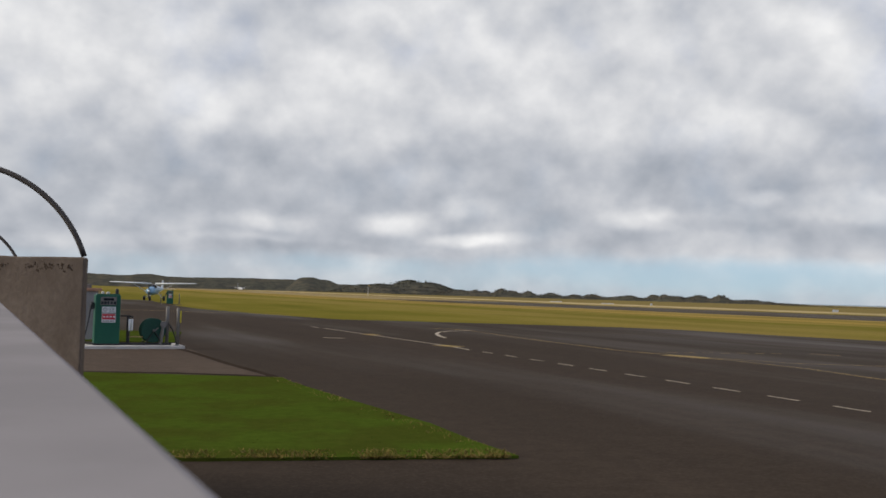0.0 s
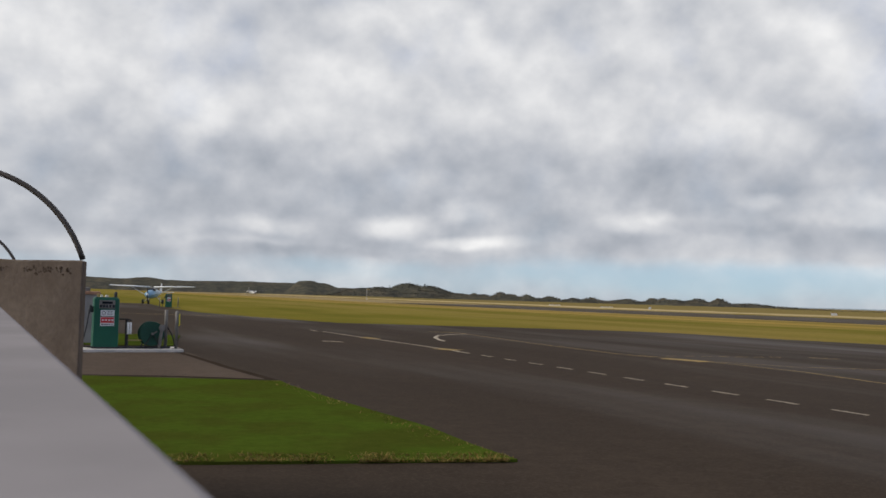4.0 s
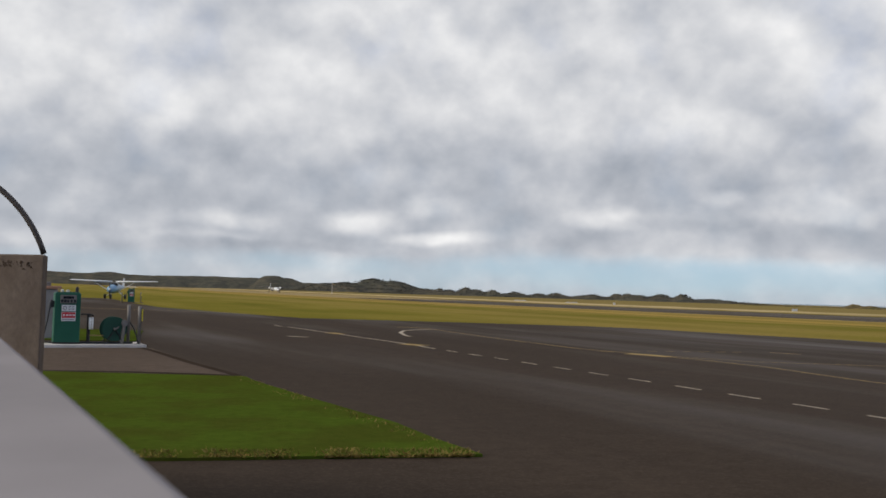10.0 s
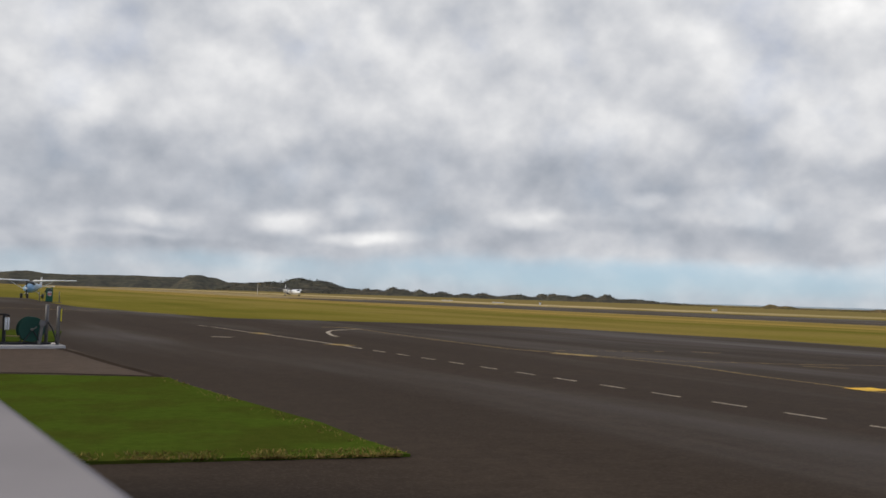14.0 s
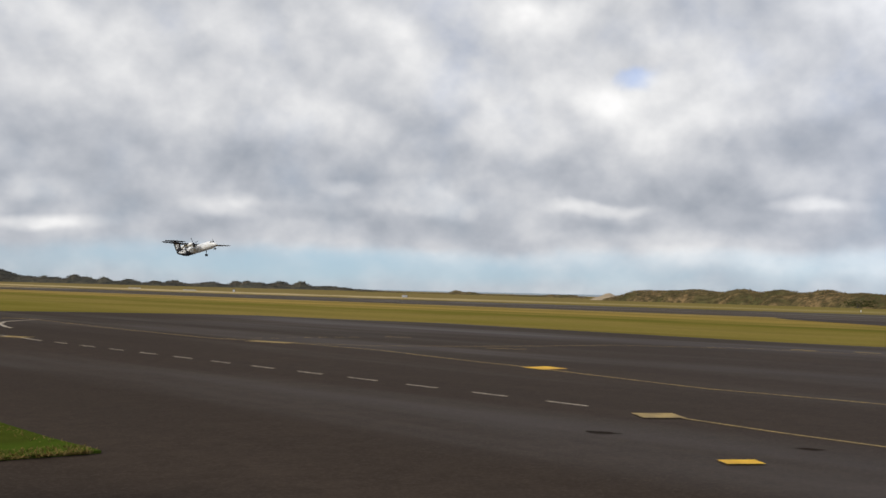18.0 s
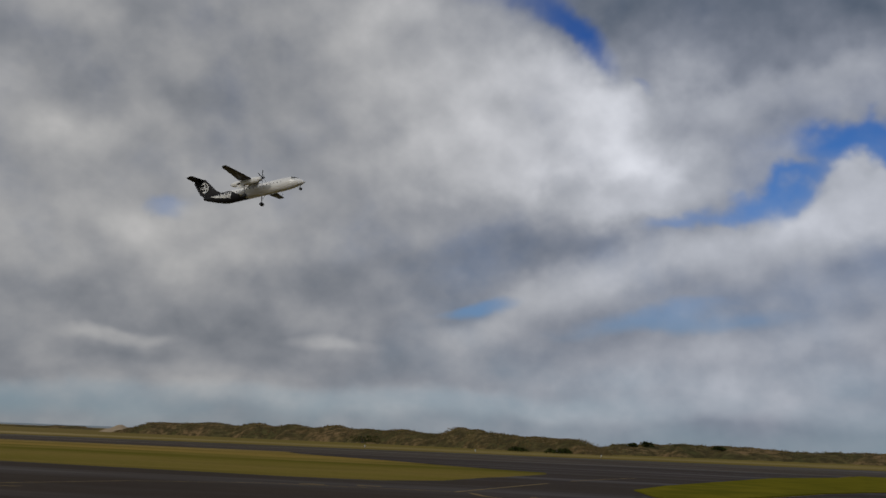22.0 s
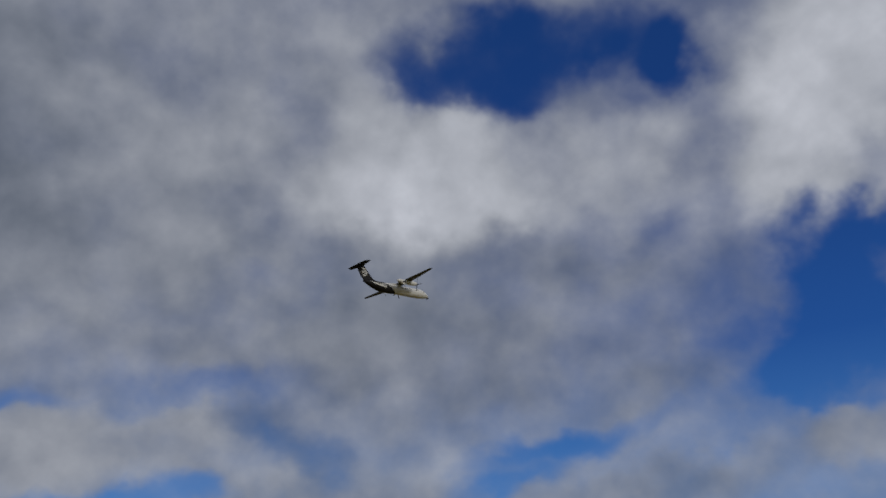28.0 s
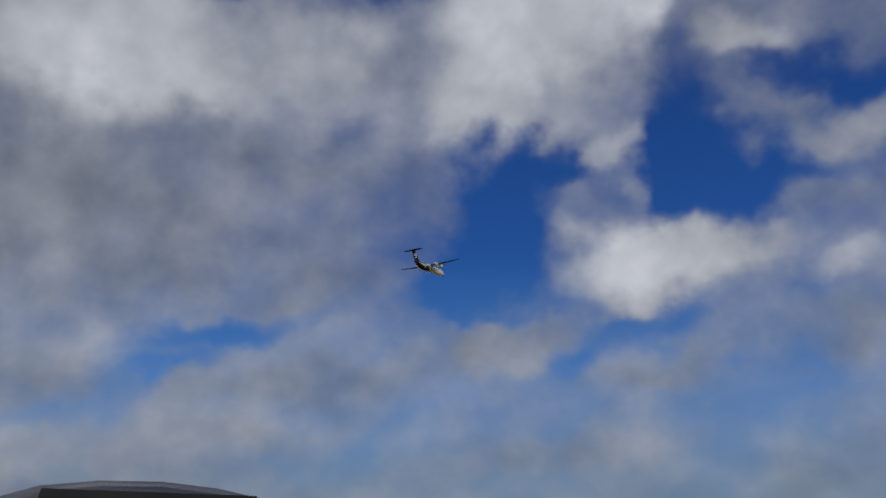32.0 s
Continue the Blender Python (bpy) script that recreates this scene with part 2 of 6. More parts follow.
    cloud(77.1, 13.4, 10.3, 2.6, 1.03, 1.1, 1, 12)
    cloud(83.3, 12.7, 8.7, 2.1, 0.88, 1.0, 0.7)
    cloud(100.1, 15.7, 13.7, 2.6, 0.87, 1.05, 0.95, 14)
    cloud(109.9, 13.8, 8.2, 2.1, 0.82, 0.95, 0.8, 5)
    cloud(101.7, 12.4, 4.9, 1.3, None, 0.15, 0.9, 12)
    cloud(119.1, 11.4, 6.5, 1.8, None, 0.1, 0.9, 8)
    cloud(101.5, 33.3, 13.9, 9.0, 0.83, 1.0, 0.8)
    cloud(108.0, 30.5, 4.9, 3.7, 0.73, 0.62, 0.7)
    cloud(108.7, 24.5, 4.7, 2.1, None, 0.38, 0.7999999999999999, 10)
    cloud(104.4, 20.3, 6.8, 2.1, 0.75, 0.9, 0.7)
    cloud(106.0, 18.0, 8.3, 2.1, None, 0.3, 0.9, 5)
    cloud(113.3, 35.8, 8.5, 4.2, 0.86, 1.0, 0.8, -20)
    cloud(118.5, 30.7, 12.3, 5.5, 1.03, 1.2, 1, -8)
    cloud(126.7, 38.7, 14.8, 3.8, None, -0.22, 1, 6)
    cloud(136.2, 37.0, 3.4, 3.6, None, -0.37, 1, -50)
    cloud(132.6, 33.7, 2.2, 2.1, None, 0.33, 0.7999999999999999, -40)
    cloud(131.0, 31.6, 9.9, 3.7, 0.92, 0.9000000000000001, 0.9)
    cloud(145.7, 34.0, 12.1, 8.7, 1.06, 1.2, 1, 35)
    cloud(155.2, 36.3, 8.5, 3.2, 1.11, 1.2, 0.9, 20)
    cloud(126.2, 26.7, 14.2, 2.6, 0.73, 0.8, 0.8)
    cloud(112.5, 23.8, 11.5, 4.8, 0.78, 1.0, 0.7)
    cloud(156.1, 32.1, 3.6, 5.5, None, 0.22999999999999998, 0.9)
    cloud(154.8, 27.4, 4.1, 6.7, None, -0.16999999999999998, 1, -20)
    cloud(150.8, 25.2, 8.1, 1.7, None, -0.22, 1, -12)
    cloud(146.0, 26.3, 3.7, 2.4, None, -0.22, 1, -30)
    cloud(143.5, 23.4, 6.0, 4.9, None, -0.42, 1, 50)
    cloud(141.8, 19.7, 5.8, 4.9, None, -0.37, 1, 60)
    cloud(137.4, 25.1, 5.2, 2.6, 0.75, 0.5, 0.8)
    cloud(137.5, 21.9, 3.9, 2.4, None, 0.18, 0.9, 20)
    cloud(148.9, 27.7, 5.4, 2.6, 0.93, 0.7, 0.7, -30)
    cloud(122.8, 20.7, 15.8, 4.8, 0.73, 0.8, 0.8, 10)
    cloud(132.6, 19.1, 7.3, 2.6, 0.68, 0.75, 0.7, 10)
    cloud(127.1, 15.4, 8.2, 1.9, None, -0.09999999999999999, 1, 14)
    cloud(124.1, 13.2, 5.0, 1.3, None, -0.01999999999999999, 1, 12)
    cloud(110.5, 15.3, 6.0, 2.1, 0.6, 0.45, 0.8, -10)
    cloud(106.3, 14.9, 6.0, 2.4, 0.86, 0.8, 0.9, -10)
    cloud(105.1, 12.1, 3.1, 1.5, None, 0.08000000000000002, 0.9)
    cloud(145.2, 15.7, 6.0, 2.5, 0.82, 0.8, 0.9, 12)
    cloud(139.1, 15.4, 7.6, 1.5, None, 0.28, 0.9, 10)
    cloud(150.2, 16.3, 8.2, 1.8, None, 0.18, 0.9, 6)
    cloud(135.7, 13.0, 9.2, 2.1, 0.76, 0.75, 0.8, 6)
    cloud(116.1, 12.4, 9.7, 2.1, 0.76, 0.75, 0.8)
    cloud(163.4, 18.7, 3.9, 1.9, 0.96, 0.8, 0.9, 10)
    cloud(156.8, 25.0, 12.7, 3.0, None, -0.37, 1, -6)
    cloud(164.1, 29.1, 7.6, 3.0, None, -0.16999999999999998, 1, -25)
    cloud(160.4, 31.9, 5.6, 1.8, 0.87, 0.9000000000000001, 0.85, -20)
    cloud(151.3, 25.4, 2.0, 3.2, 0.92, 0.85, 0.9, 30)
    cloud(165.5, 26.4, 5.3, 2.6, 0.81, 0.8500000000000001, 0.85)
    cloud(164.8, 22.2, 4.0, 1.4, 0.74, 0.6, 0.7)
    cloud(154.0, 20.4, 9.9, 3.3, 1.07, 1.25, 1, 3)
    cloud(151.7, 21.1, 4.5, 2.1, 1.12, None, 0.7)
    cloud(151.4, 16.9, 8.3, 1.5, None, -0.01999999999999999, 1, 4)
    cloud(147.9, 15.1, 3.1, 1.8, None, -0.01999999999999999, 1, 20)
    cloud(144.2, 15.6, 6.0, 2.4, 0.81, 0.8500000000000001, 0.9, 20)
    cloud(154.1, 14.2, 6.5, 1.8, 0.77, 0.75, 0.8, 10)
    cloud(162.8, 14.5, 6.0, 3.2, 0.74, 0.75, 0.8, 15)
    cloud(157.0, 11.3, 9.9, 2.2, None, 0.22999999999999998, 0.9, 12)
    cloud(147.3, 9.4, 10.7, 1.8, 0.79, 0.8, 0.8, 6)
    cloud(161.9, 8.3, 6.9, 2.6, 0.73, 0.7, 0.7, 8)
    cloud(136.3, 9.7, 9.9, 1.8, None, 0.18, 0.9, 10)
    cloud(131.5, 12.8, 8.7, 1.6, 0.75, 0.75, 0.8, 14)
    cloud(125.7, 9.4, 12.3, 1.8, 0.82, 0.8, 0.8, 8)
    soft = smooth(t, az, 25.0, 60.0, 0.62, 0.62)
    bump = math_node(t, "MULTIPLY", math_node(t, "SUBTRACT", mid.outputs["Fac"], 0.5), 0.20)
    bump = math_node(t, "MULTIPLY_ADD", math_node(t, "SUBTRACT", fine.outputs["Fac"], 0.5), 0.26, bump)
    bump = math_node(t, "MULTIPLY_ADD", relief, 0.55, bump)
    shade = math_node(t, "MULTIPLY_ADD", bump, soft, field_of["shade"])
    cover = math_node(t, "MULTIPLY_ADD", math_node(t, "SUBTRACT", mid.outputs["Fac"], 0.5), 0.9, field_of["cover"])
    cover = math_node(t, "MULTIPLY_ADD", math_node(t, "SUBTRACT", fine.outputs["Fac"], 0.5), 0.4, cover)
    blue = t.nodes.new("ShaderNodeTexSky")
    blue.sky_type, blue.sun_disc = "NISHITA", False
    blue.sun_elevation, blue.sun_rotation = radians(SUN_EL), radians(SUN_AZ)
    clear = mix_color(t, 1.0, blue.outputs[0], SKY_TINT, "MULTIPLY")
    depth = t.nodes.new("ShaderNodeValToRGB")
    t.links.new(math_node(t, "DIVIDE", el, 50.0), depth.inputs[0])
    d = depth.color_ramp
    d.elements[0].position, d.elements[0].color = 0.0, (0.53, 0.68, 0.75, 1)
    d.elements[1].position, d.elements[1].color = 0.95, (0.016, 0.085, 0.36, 1)
    for q, c in ((0.09, (0.42, 0.64, 0.80)), (0.25, (0.14, 0.47, 1.20)), (0.42, (0.038, 0.195, 0.74)), (0.62, (0.022, 0.110, 0.48))):
        d.elements.new(q).color = (*c, 1)
    clear = mix_color(t, 0.82, clear, depth.outputs[0])
    tone = t.nodes.new("ShaderNodeValToRGB")
    t.links.new(math_node(t, "SUBTRACT", shade, 0.30), tone.inputs[0])
    r = tone.color_ramp
    r.elements[0].position, r.elements[0].color = 0.10, (0.112, 0.135, 0.170, 1)
    r.elements[1].position, r.elements[1].color = 0.95, (1.70, 1.66, 1.62, 1)
    for q, c in ((0.25, (0.220, 0.262, 0.318)), (0.35, (0.350, 0.380, 0.432)), (0.45, (0.500, 0.522, 0.568)), (0.55, (0.684, 0.693, 0.718)), (0.65, (0.890, 0.888, 0.890)), (0.75, (1.125, 1.11, 1.10))):
        r.elements.new(q).color = (*c, 1)
    cloudy = mix_color(t, smooth(t, az, 35.0, 70.0), tone.outputs[0], mix_color(t, 1.0, tone.outputs[0], (0.93, 0.985, 1.11), "MULTIPLY"))
    color = mix_color(t, smooth(t, cover, -0.25, 1.12), clear, cloudy)
    bg = put(t, "ShaderNodeBackground", in0=color, in1=1.0)
    out = t.nodes.new("ShaderNodeOutputWorld")
    t.links.new(bg.outputs[0], out.inputs[0])


SKY_TINT = (0.03, 0.06, 0.13)
build_sky()
sun = new("sun", bpy.data.lights.new("sun", "SUN"))
sun.data.energy, sun.data.angle, sun.data.color = 2.2, radians(10), (1.0, 0.95, 0.86)
sd = Vector((math.sin(radians(SUN_AZ)) * math.cos(radians(SUN_EL)), math.cos(radians(SUN_AZ)) * math.cos(radians(SUN_EL)), math.sin(radians(SUN_EL))))
sun.matrix_world = look(sd * 50, (0, 0, 0))


# ---------------------------------------------------------------- materials
def material(name, color, rough=0.7, metal=0.0, vary=0.25, scale=4.0, fine=40.0, bump=0.0, alt=None, stretch=(1, 1, 1), per_piece=0.0, coat=0.0, contrast=(0.35, 0.65)):
    m = bpy.data.materials.new(name)
    m.use_nodes = True
    t = m.node_tree
    b = t.nodes["Principled BSDF"]
    co = t.nodes.new("ShaderNodeTexCoord")
    mp = t.nodes.new("ShaderNodeMapping")
    t.links.new(co.outputs["Object"], mp.inputs[0])
    mp.inputs[3].default_value = stretch
    a = noise_tex(t, mp.outputs[0], scale, 6.0, 0.6)
    f = noise_tex(t, mp.outputs[0], fine, 4.0, 0.65)
    alt = alt or tuple(c * (1 - vary) for c in color)
    c = mix_color(t, smooth(t, a.outputs["Fac"], contrast[0], contrast[1]), alt, color)
    c = mix_color(t, smooth(t, f.outputs["Fac"], 0.3, 0.7, 0.0, vary), c, tuple(x * 0.55 for x in color))
    if per_piece:
        oi = t.nodes.new("ShaderNodeObjectInfo")
        c = mix_color(t, math_node(t, "MULTIPLY", oi.outputs["Random"], per_piece), c, tuple(x * 0.4 for x in color))
    t.links.new(c, b.inputs["Base Color"])
    t.links.new(smooth(t, f.outputs["Fac"], 0.25, 0.75, max(rough - 0.1, 0.02), min(rough + 0.1, 1.0)), b.inputs["Roughness"])
    b.inputs["Metallic"].default_value = metal
    b.inputs["Specular IOR Level"].default_value = 0.0 if rough >= 0.8 else 0.4
    b.inputs["Coat Weight"].default_value = coat
    if bump:
        bp = t.nodes.new("ShaderNodeBump")
        bp.inputs["Strength"].default_value, bp.inputs["Distance"].default_value = min(bump, 1.0), 0.02
        t.links.new(f.outputs["Fac"], bp.inputs["Height"])
        t.links.new(bp.outputs[0], b.inputs["Normal"])
    return m


def airfield_grass():
    """Rough grass: mown bands of green and straw that run with the runway."""
    m = bpy.data.materials.new("airfield_grass")
    m.use_nodes = True
    t = m.node_tree
    b = t.nodes["Principled BSDF"]
    co = t.nodes.new("ShaderNodeTexCoord")
    mp = put(t, "ShaderNodeMapping", in0=co.outputs["Object"])
    mp.inputs[3].default_value = (0.006, 0.055, 1)
    bands = noise_tex(t, mp.outputs[0], 1.0, 5.0, 0.6, 0.4)
    patchy = noise_tex(t, co.outputs["Object"], 0.05, 5.0, 0.6)
    fine = noise_tex(t, co.outputs["Object"], 3.0, 5.0, 0.7)
    xyz = put(t, "ShaderNodeSeparateXYZ", in0=co.outputs["Object"])
    # straw grows towards and beyond the runway
    dry = smooth(t, xyz.outputs[1], 20.0, 215.0, -0.20, 0.30)
    v = math_node(t, "ADD", bands.outputs["Fac"], dry)
    v = math_node(t, "MULTIPLY_ADD", math_node(t, "SUBTRACT", patchy.outputs["Fac"], 0.5), 0.25, v)
    c = mix_color(t, smooth(t, v, 0.30, 0.68), (0.195, 0.165, 0.024), (0.40, 0.275, 0.105))
    c = mix_color(t, smooth(t, bands.outputs["Fac"], 0.30, 0.44, 0.75, 0.0), c, (0.115, 0.118, 0.020))
    # strips of green, gold and straw between the apron and the dunes
    shift = math_node(t, "MULTIPLY", math_node(t, "SUBTRACT", bands.outputs["Fac"], 0.5), 42.0)
    shift = math_node(t, "MULTIPLY_ADD", math_node(t, "SUBTRACT", patchy.outputs["Fac"], 0.5), 64.0, shift)
    thin = put(t, "ShaderNodeMapping", in0=co.outputs["Object"])
    thin.inputs[3].default_value = (0.02, 0.24, 1)
    streaks = noise_tex(t, thin.outputs[0], 1.0, 4.0, 0.6)
    shift = math_node(t, "MULTIPLY_ADD", math_node(t, "SUBTRACT", streaks.outputs["Fac"], 0.5), 15.0, shift)
    strip = t.nodes.new("ShaderNodeValToRGB")
    t.links.new(math_node(t, "DIVIDE", math_node(t, "ADD", xyz.outputs[1], shift), 320.0), strip.inputs[0])
    e = strip.color_ramp.elements
    e[0].position, e[0].color = 0.0, (0.165, 0.140, 0.026, 1)
    e[1].position, e[1].color = 1.0, (0.20, 0.155, 0.060, 1)
    for q, k in ((19, (0.172, 0.148, 0.028)), (31, (0.235, 0.185, 0.042)), (47, (0.29, 0.208, 0.062)), (60, (0.18, 0.150, 0.032)), (71, (0.165, 0.145, 0.028)), (94, (0.43, 0.275, 0.080)), (120, (0.25, 0.175, 0.040)), (143, (0.42, 0.29, 0.10)),
                 (205, (0.20, 0.155, 0.030)), (228, (0.21, 0.16, 0.035)), (242, (0.60, 0.46, 0.26)), (270, (0.60, 0.46, 0.26)), (292, (0.24, 0.18, 0.07))):
        e.new(q / 320).color = (*k, 1)
    c = mix_color(t, 0.78, c, strip.outputs[0])
    mown = put(t, "ShaderNodeMapping", in0=co.outputs["Object"])
    mown.inputs[3].default_value = (0.011, 0.10, 1)
    rank = noise_tex(t, mown.outputs[0], 1.0, 5.0, 0.6, 0.3)
    near = smooth(t, xyz.outputs[1], 90.0, 190.0, 1.0, 0.25)
    c = mix_color(t, math_node(t, "MULTIPLY", smooth(t, rank.outputs["Fac"], 0.50, 0.64, 0.0, 0.34), near), c, (0.088, 0.090, 0.014))
    c = mix_color(t, math_node(t, "MULTIPLY", smooth(t, rank.outputs["Fac"], 0.46, 0.34, 0.0, 0.30), near), c, (0.33, 0.235, 0.060))
    # the straw beyond the runway gives way to olive grass towards its end
    olive = math_node(t, "MULTIPLY", smooth(t, xyz.outputs[1], 205.0, 232.0), smooth(t, xyz.outputs[0], -330.0, -120.0))
    c = mix_color(t, math_node(t, "MULTIPLY", olive, 0.75), c, (0.23, 0.18, 0.050))
    c = mix_color(t, smooth(t, fine.outputs["Fac"], 0.35, 0.7, 0.0, 0.35), c, (0.11, 0.09, 0.018))
    t.links.new(c, b.inputs["Base Color"])
    b.inputs["Roughness"].default_value, b.inputs["Specular IOR Level"].default_value = 0.95, 0.0
    bp = t.nodes.new("ShaderNodeBump")
    bp.inputs["Strength"].default_value, bp.inputs["Distance"].default_value = 0.6, 0.15
    t.links.new(fine.outputs["Fac"], bp.inputs["Height"])
    t.links.new(bp.outputs[0], b.inputs["Normal"])
    return m


def asphalt_material(name, base, patch_tone, wet=0.0):
    """Weathered asphalt: speckled stone, long drag stains, damp streaks."""
    m = bpy.data.materials.new(name)
    m.use_nodes = True
    t = m.node_tree
    b = t.nodes["Principled BSDF"]
    co = t.nodes.new("ShaderNodeTexCoord")
    mp = put(t, "ShaderNodeMapping", in0=co.outputs["Object"])
    mp.vector_type = "TEXTURE"
    mp.inputs[2].default_value = (0, 0, radians(22))
    mp.inputs[3].default_value = (3.2, 26.0, 1)
    streak = noise_tex(t, mp.outputs[0], 1.0, 6.0, 0.62, 0.1)
    blotch = noise_tex(t, co.outputs["Object"], 0.22, 5.0, 0.6)
    grit = noise_tex(t, co.outputs["Object"], 26.0, 5.0, 0.75)
    c = mix_color(t, smooth(t, streak.outputs["Fac"], 0.30, 0.66), tuple(x * 0.76 for x in base), tuple(x * 1.08 for x in base))
    worn = noise_tex(t, co.outputs["Object"], 2.6, 6.0, 0.68)
    c = mix_color(t, smooth(t, worn.outputs["Fac"], 0.36, 0.66, 0.0, 0.60), c, tuple(x * 0.64 for x in base))
    c = mix_color(t, smooth(t, blotch.outputs["Fac"], 0.40, 0.66, 0.0, 0.55), c, patch_tone)
    c = mix_color(t, smooth(t, grit.outputs["Fac"], 0.44, 0.72, 0.0, 0.50), c, tuple(x * 1.8 for x in base))
    t.links.new(c, b.inputs["Base Color"])
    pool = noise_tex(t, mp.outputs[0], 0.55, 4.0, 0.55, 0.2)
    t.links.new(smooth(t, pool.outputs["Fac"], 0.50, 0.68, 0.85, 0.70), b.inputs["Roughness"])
    # sky sheen put into the specular by position: stands stronger than pump side
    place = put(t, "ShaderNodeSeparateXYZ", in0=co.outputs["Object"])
    damp_sheen = smooth(t, place.outputs[0], 3.0, 13.0, 0.9, 2.0)
    t.links.new(math_node(t, "MULTIPLY", smooth(t, pool.outputs["Fac"], 0.46, 0.66, 0.02, 0.12), damp_sheen), b.inputs["Specular IOR Level"])
    bp = t.nodes.new("ShaderNodeBump")
    bp.inputs["Strength"].default_value, bp.inputs["Distance"].default_value = 0.35, 0.006
    t.links.new(grit.outputs["Fac"], bp.inputs["Height"])
    t.links.new(bp.outputs[0], b.inputs["Normal"])
    return m


def scrub_material(name, green, straw, dark, size):
    """Coastal scrub: tussocks of straw and dull green with shade painted into the hollows."""
    m = bpy.data.materials.new(name)
    m.use_nodes = True
    t = m.node_tree
    b = t.nodes["Principled BSDF"]
    co = t.nodes.new("ShaderNodeTexCoord")
    a = noise_tex(t, co.outputs["Object"], 1.0 / (size * 9), 5.0, 0.6)
    c1 = noise_tex(t, co.outputs["Object"], 1.0 / (size * 1.6), 6.0, 0.7)
    c = mix_color(t, smooth(t, a.outputs["Fac"], 0.38, 0.62), green, straw)
    c = mix_color(t, smooth(t, c1.outputs["Fac"], 0.40, 0.62), dark, c)
    t.links.new(c, b.inputs["Base Color"])
    b.inputs["Roughness"].default_value, b.inputs["Specular IOR Level"].default_value = 1.0, 0.0
    bp = t.nodes.new("ShaderNodeBump")
    bp.inputs["Strength"].default_value, bp.inputs["Distance"].default_value = 1.0, size * 0.5
    t.links.new(c1.outputs["Fac"], bp.inputs["Height"])
    t.links.new(bp.outputs[0], b.inputs["Normal"])
    return m


GRASS_FIELD = airfield_grass()
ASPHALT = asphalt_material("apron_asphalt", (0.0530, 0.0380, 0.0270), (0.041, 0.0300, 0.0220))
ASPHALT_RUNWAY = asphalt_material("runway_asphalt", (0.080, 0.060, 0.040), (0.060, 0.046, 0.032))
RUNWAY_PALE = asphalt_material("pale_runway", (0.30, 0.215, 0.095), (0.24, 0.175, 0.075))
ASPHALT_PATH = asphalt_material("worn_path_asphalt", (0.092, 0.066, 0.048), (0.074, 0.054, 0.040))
LAWN = material("lawn_green", (0.066, 0.096, 0.012), 0.95, vary=0.45, scale=0.75, fine=7.0, bump=0.25, alt=(0.060, 0.070, 0.011), contrast=(0.40, 0.60))
TAXI_GRASS = material("taxiway_grass", (0.205, 0.175, 0.018), 0.95, vary=0.3, scale=0.4, fine=9.0, bump=0.5, alt=(0.125, 0.120, 0.014))
LAWN_BLADE = material("grass_blade", (0.080, 0.112, 0.014), 0.9, vary=0.2, scale=0.55, fine=9.0, alt=(0.066, 0.080, 0.012))
TAR = material("tar_and_oil", (0.034, 0.026, 0.021), 0.9, vary=0.4, scale=2.0, fine=18.0, alt=(0.036, 0.029, 0.024))
JOINT = material("worn_tar_joint", (0.044, 0.033, 0.025), 0.9, vary=0.4, scale=1.2, fine=14.0, alt=(0.056, 0.042, 0.032))
STRAW = material("dry_grass", (0.34, 0.235, 0.082), 0.95, vary=0.4, scale=3.0, fine=30.0, alt=(0.16, 0.125, 0.036))
LINE_WHITE = material("line_paint_white", (0.62, 0.52, 0.39), 0.8, vary=0.4, scale=3.0, fine=30.0, alt=(0.36, 0.31, 0.25))
LINE_YELLOW = material("line_paint_yellow", (0.86, 0.50, 0.012), 0.75, vary=0.22, scale=2.5, fine=30.0, alt=(0.66, 0.36, 0.015))
LINE_FADED = material("line_paint_faded", (0.50, 0.36, 0.155), 0.85, vary=0.5, scale=3.0, fine=30.0, alt=(0.27, 0.20, 0.115))
CONCRETE = material("old_concrete", (0.19, 0.148, 0.116), 0.9, vary=0.42, scale=2.4, fine=30.0, bump=0.4, alt=(0.125, 0.095, 0.074), stretch=(1, 1, 0.75))
CAP = material("painted_wall_cap", (0.30, 0.272, 0.266), 0.85, vary=0.06, scale=2.2, fine=14.0, bump=0.03, alt=(0.26, 0.237, 0.232))
SLAB = material("pale_concrete_slab", (0.62, 0.57, 0.51), 0.85, vary=0.25, scale=2.0, fine=25.0, bump=0.3)
PUMP_GREEN = material("pump_green_enamel", (0.006, 0.092, 0.050), 0.5, vary=0.15, scale=1.5, fine=30.0)
REEL_GREEN = material("reel_green_enamel", (0.005, 0.055, 0.030), 0.55, vary=0.2, scale=3.0, fine=30.0)
SIGN_WHITE = material("sign_white", (0.72, 0.72, 0.70), 0.5, vary=0.08)
SIGN_RED = material("sign_red", (0.55, 0.035, 0.04), 0.5, vary=0.1)
YELLOW_TAPE = material("reflective_yellow", (0.75, 0.62, 0.04), 0.5, vary=0.1)
BLACK = material("black_rubber", (0.018, 0.018, 0.019), 0.6, vary=0.2)
GALV = material("galvanised_steel", (0.22, 0.20, 0.178), 0.6, metal=0.3, vary=0.25, scale=6.0)
RUST_PIPE = material("dark_weathered_pipe", (0.075, 0.061, 0.052), 0.6, metal=0.3, vary=0.3, scale=9.0)
DARK_METAL = material("dark_metal", (0.035, 0.033, 0.032), 0.5, metal=0.4, vary=0.2)
WHITE_PAINT = material("aircraft_white", (0.84, 0.84, 0.83), 0.28, vary=0.05, scale=0.6, fine=5.0, coat=0.4)
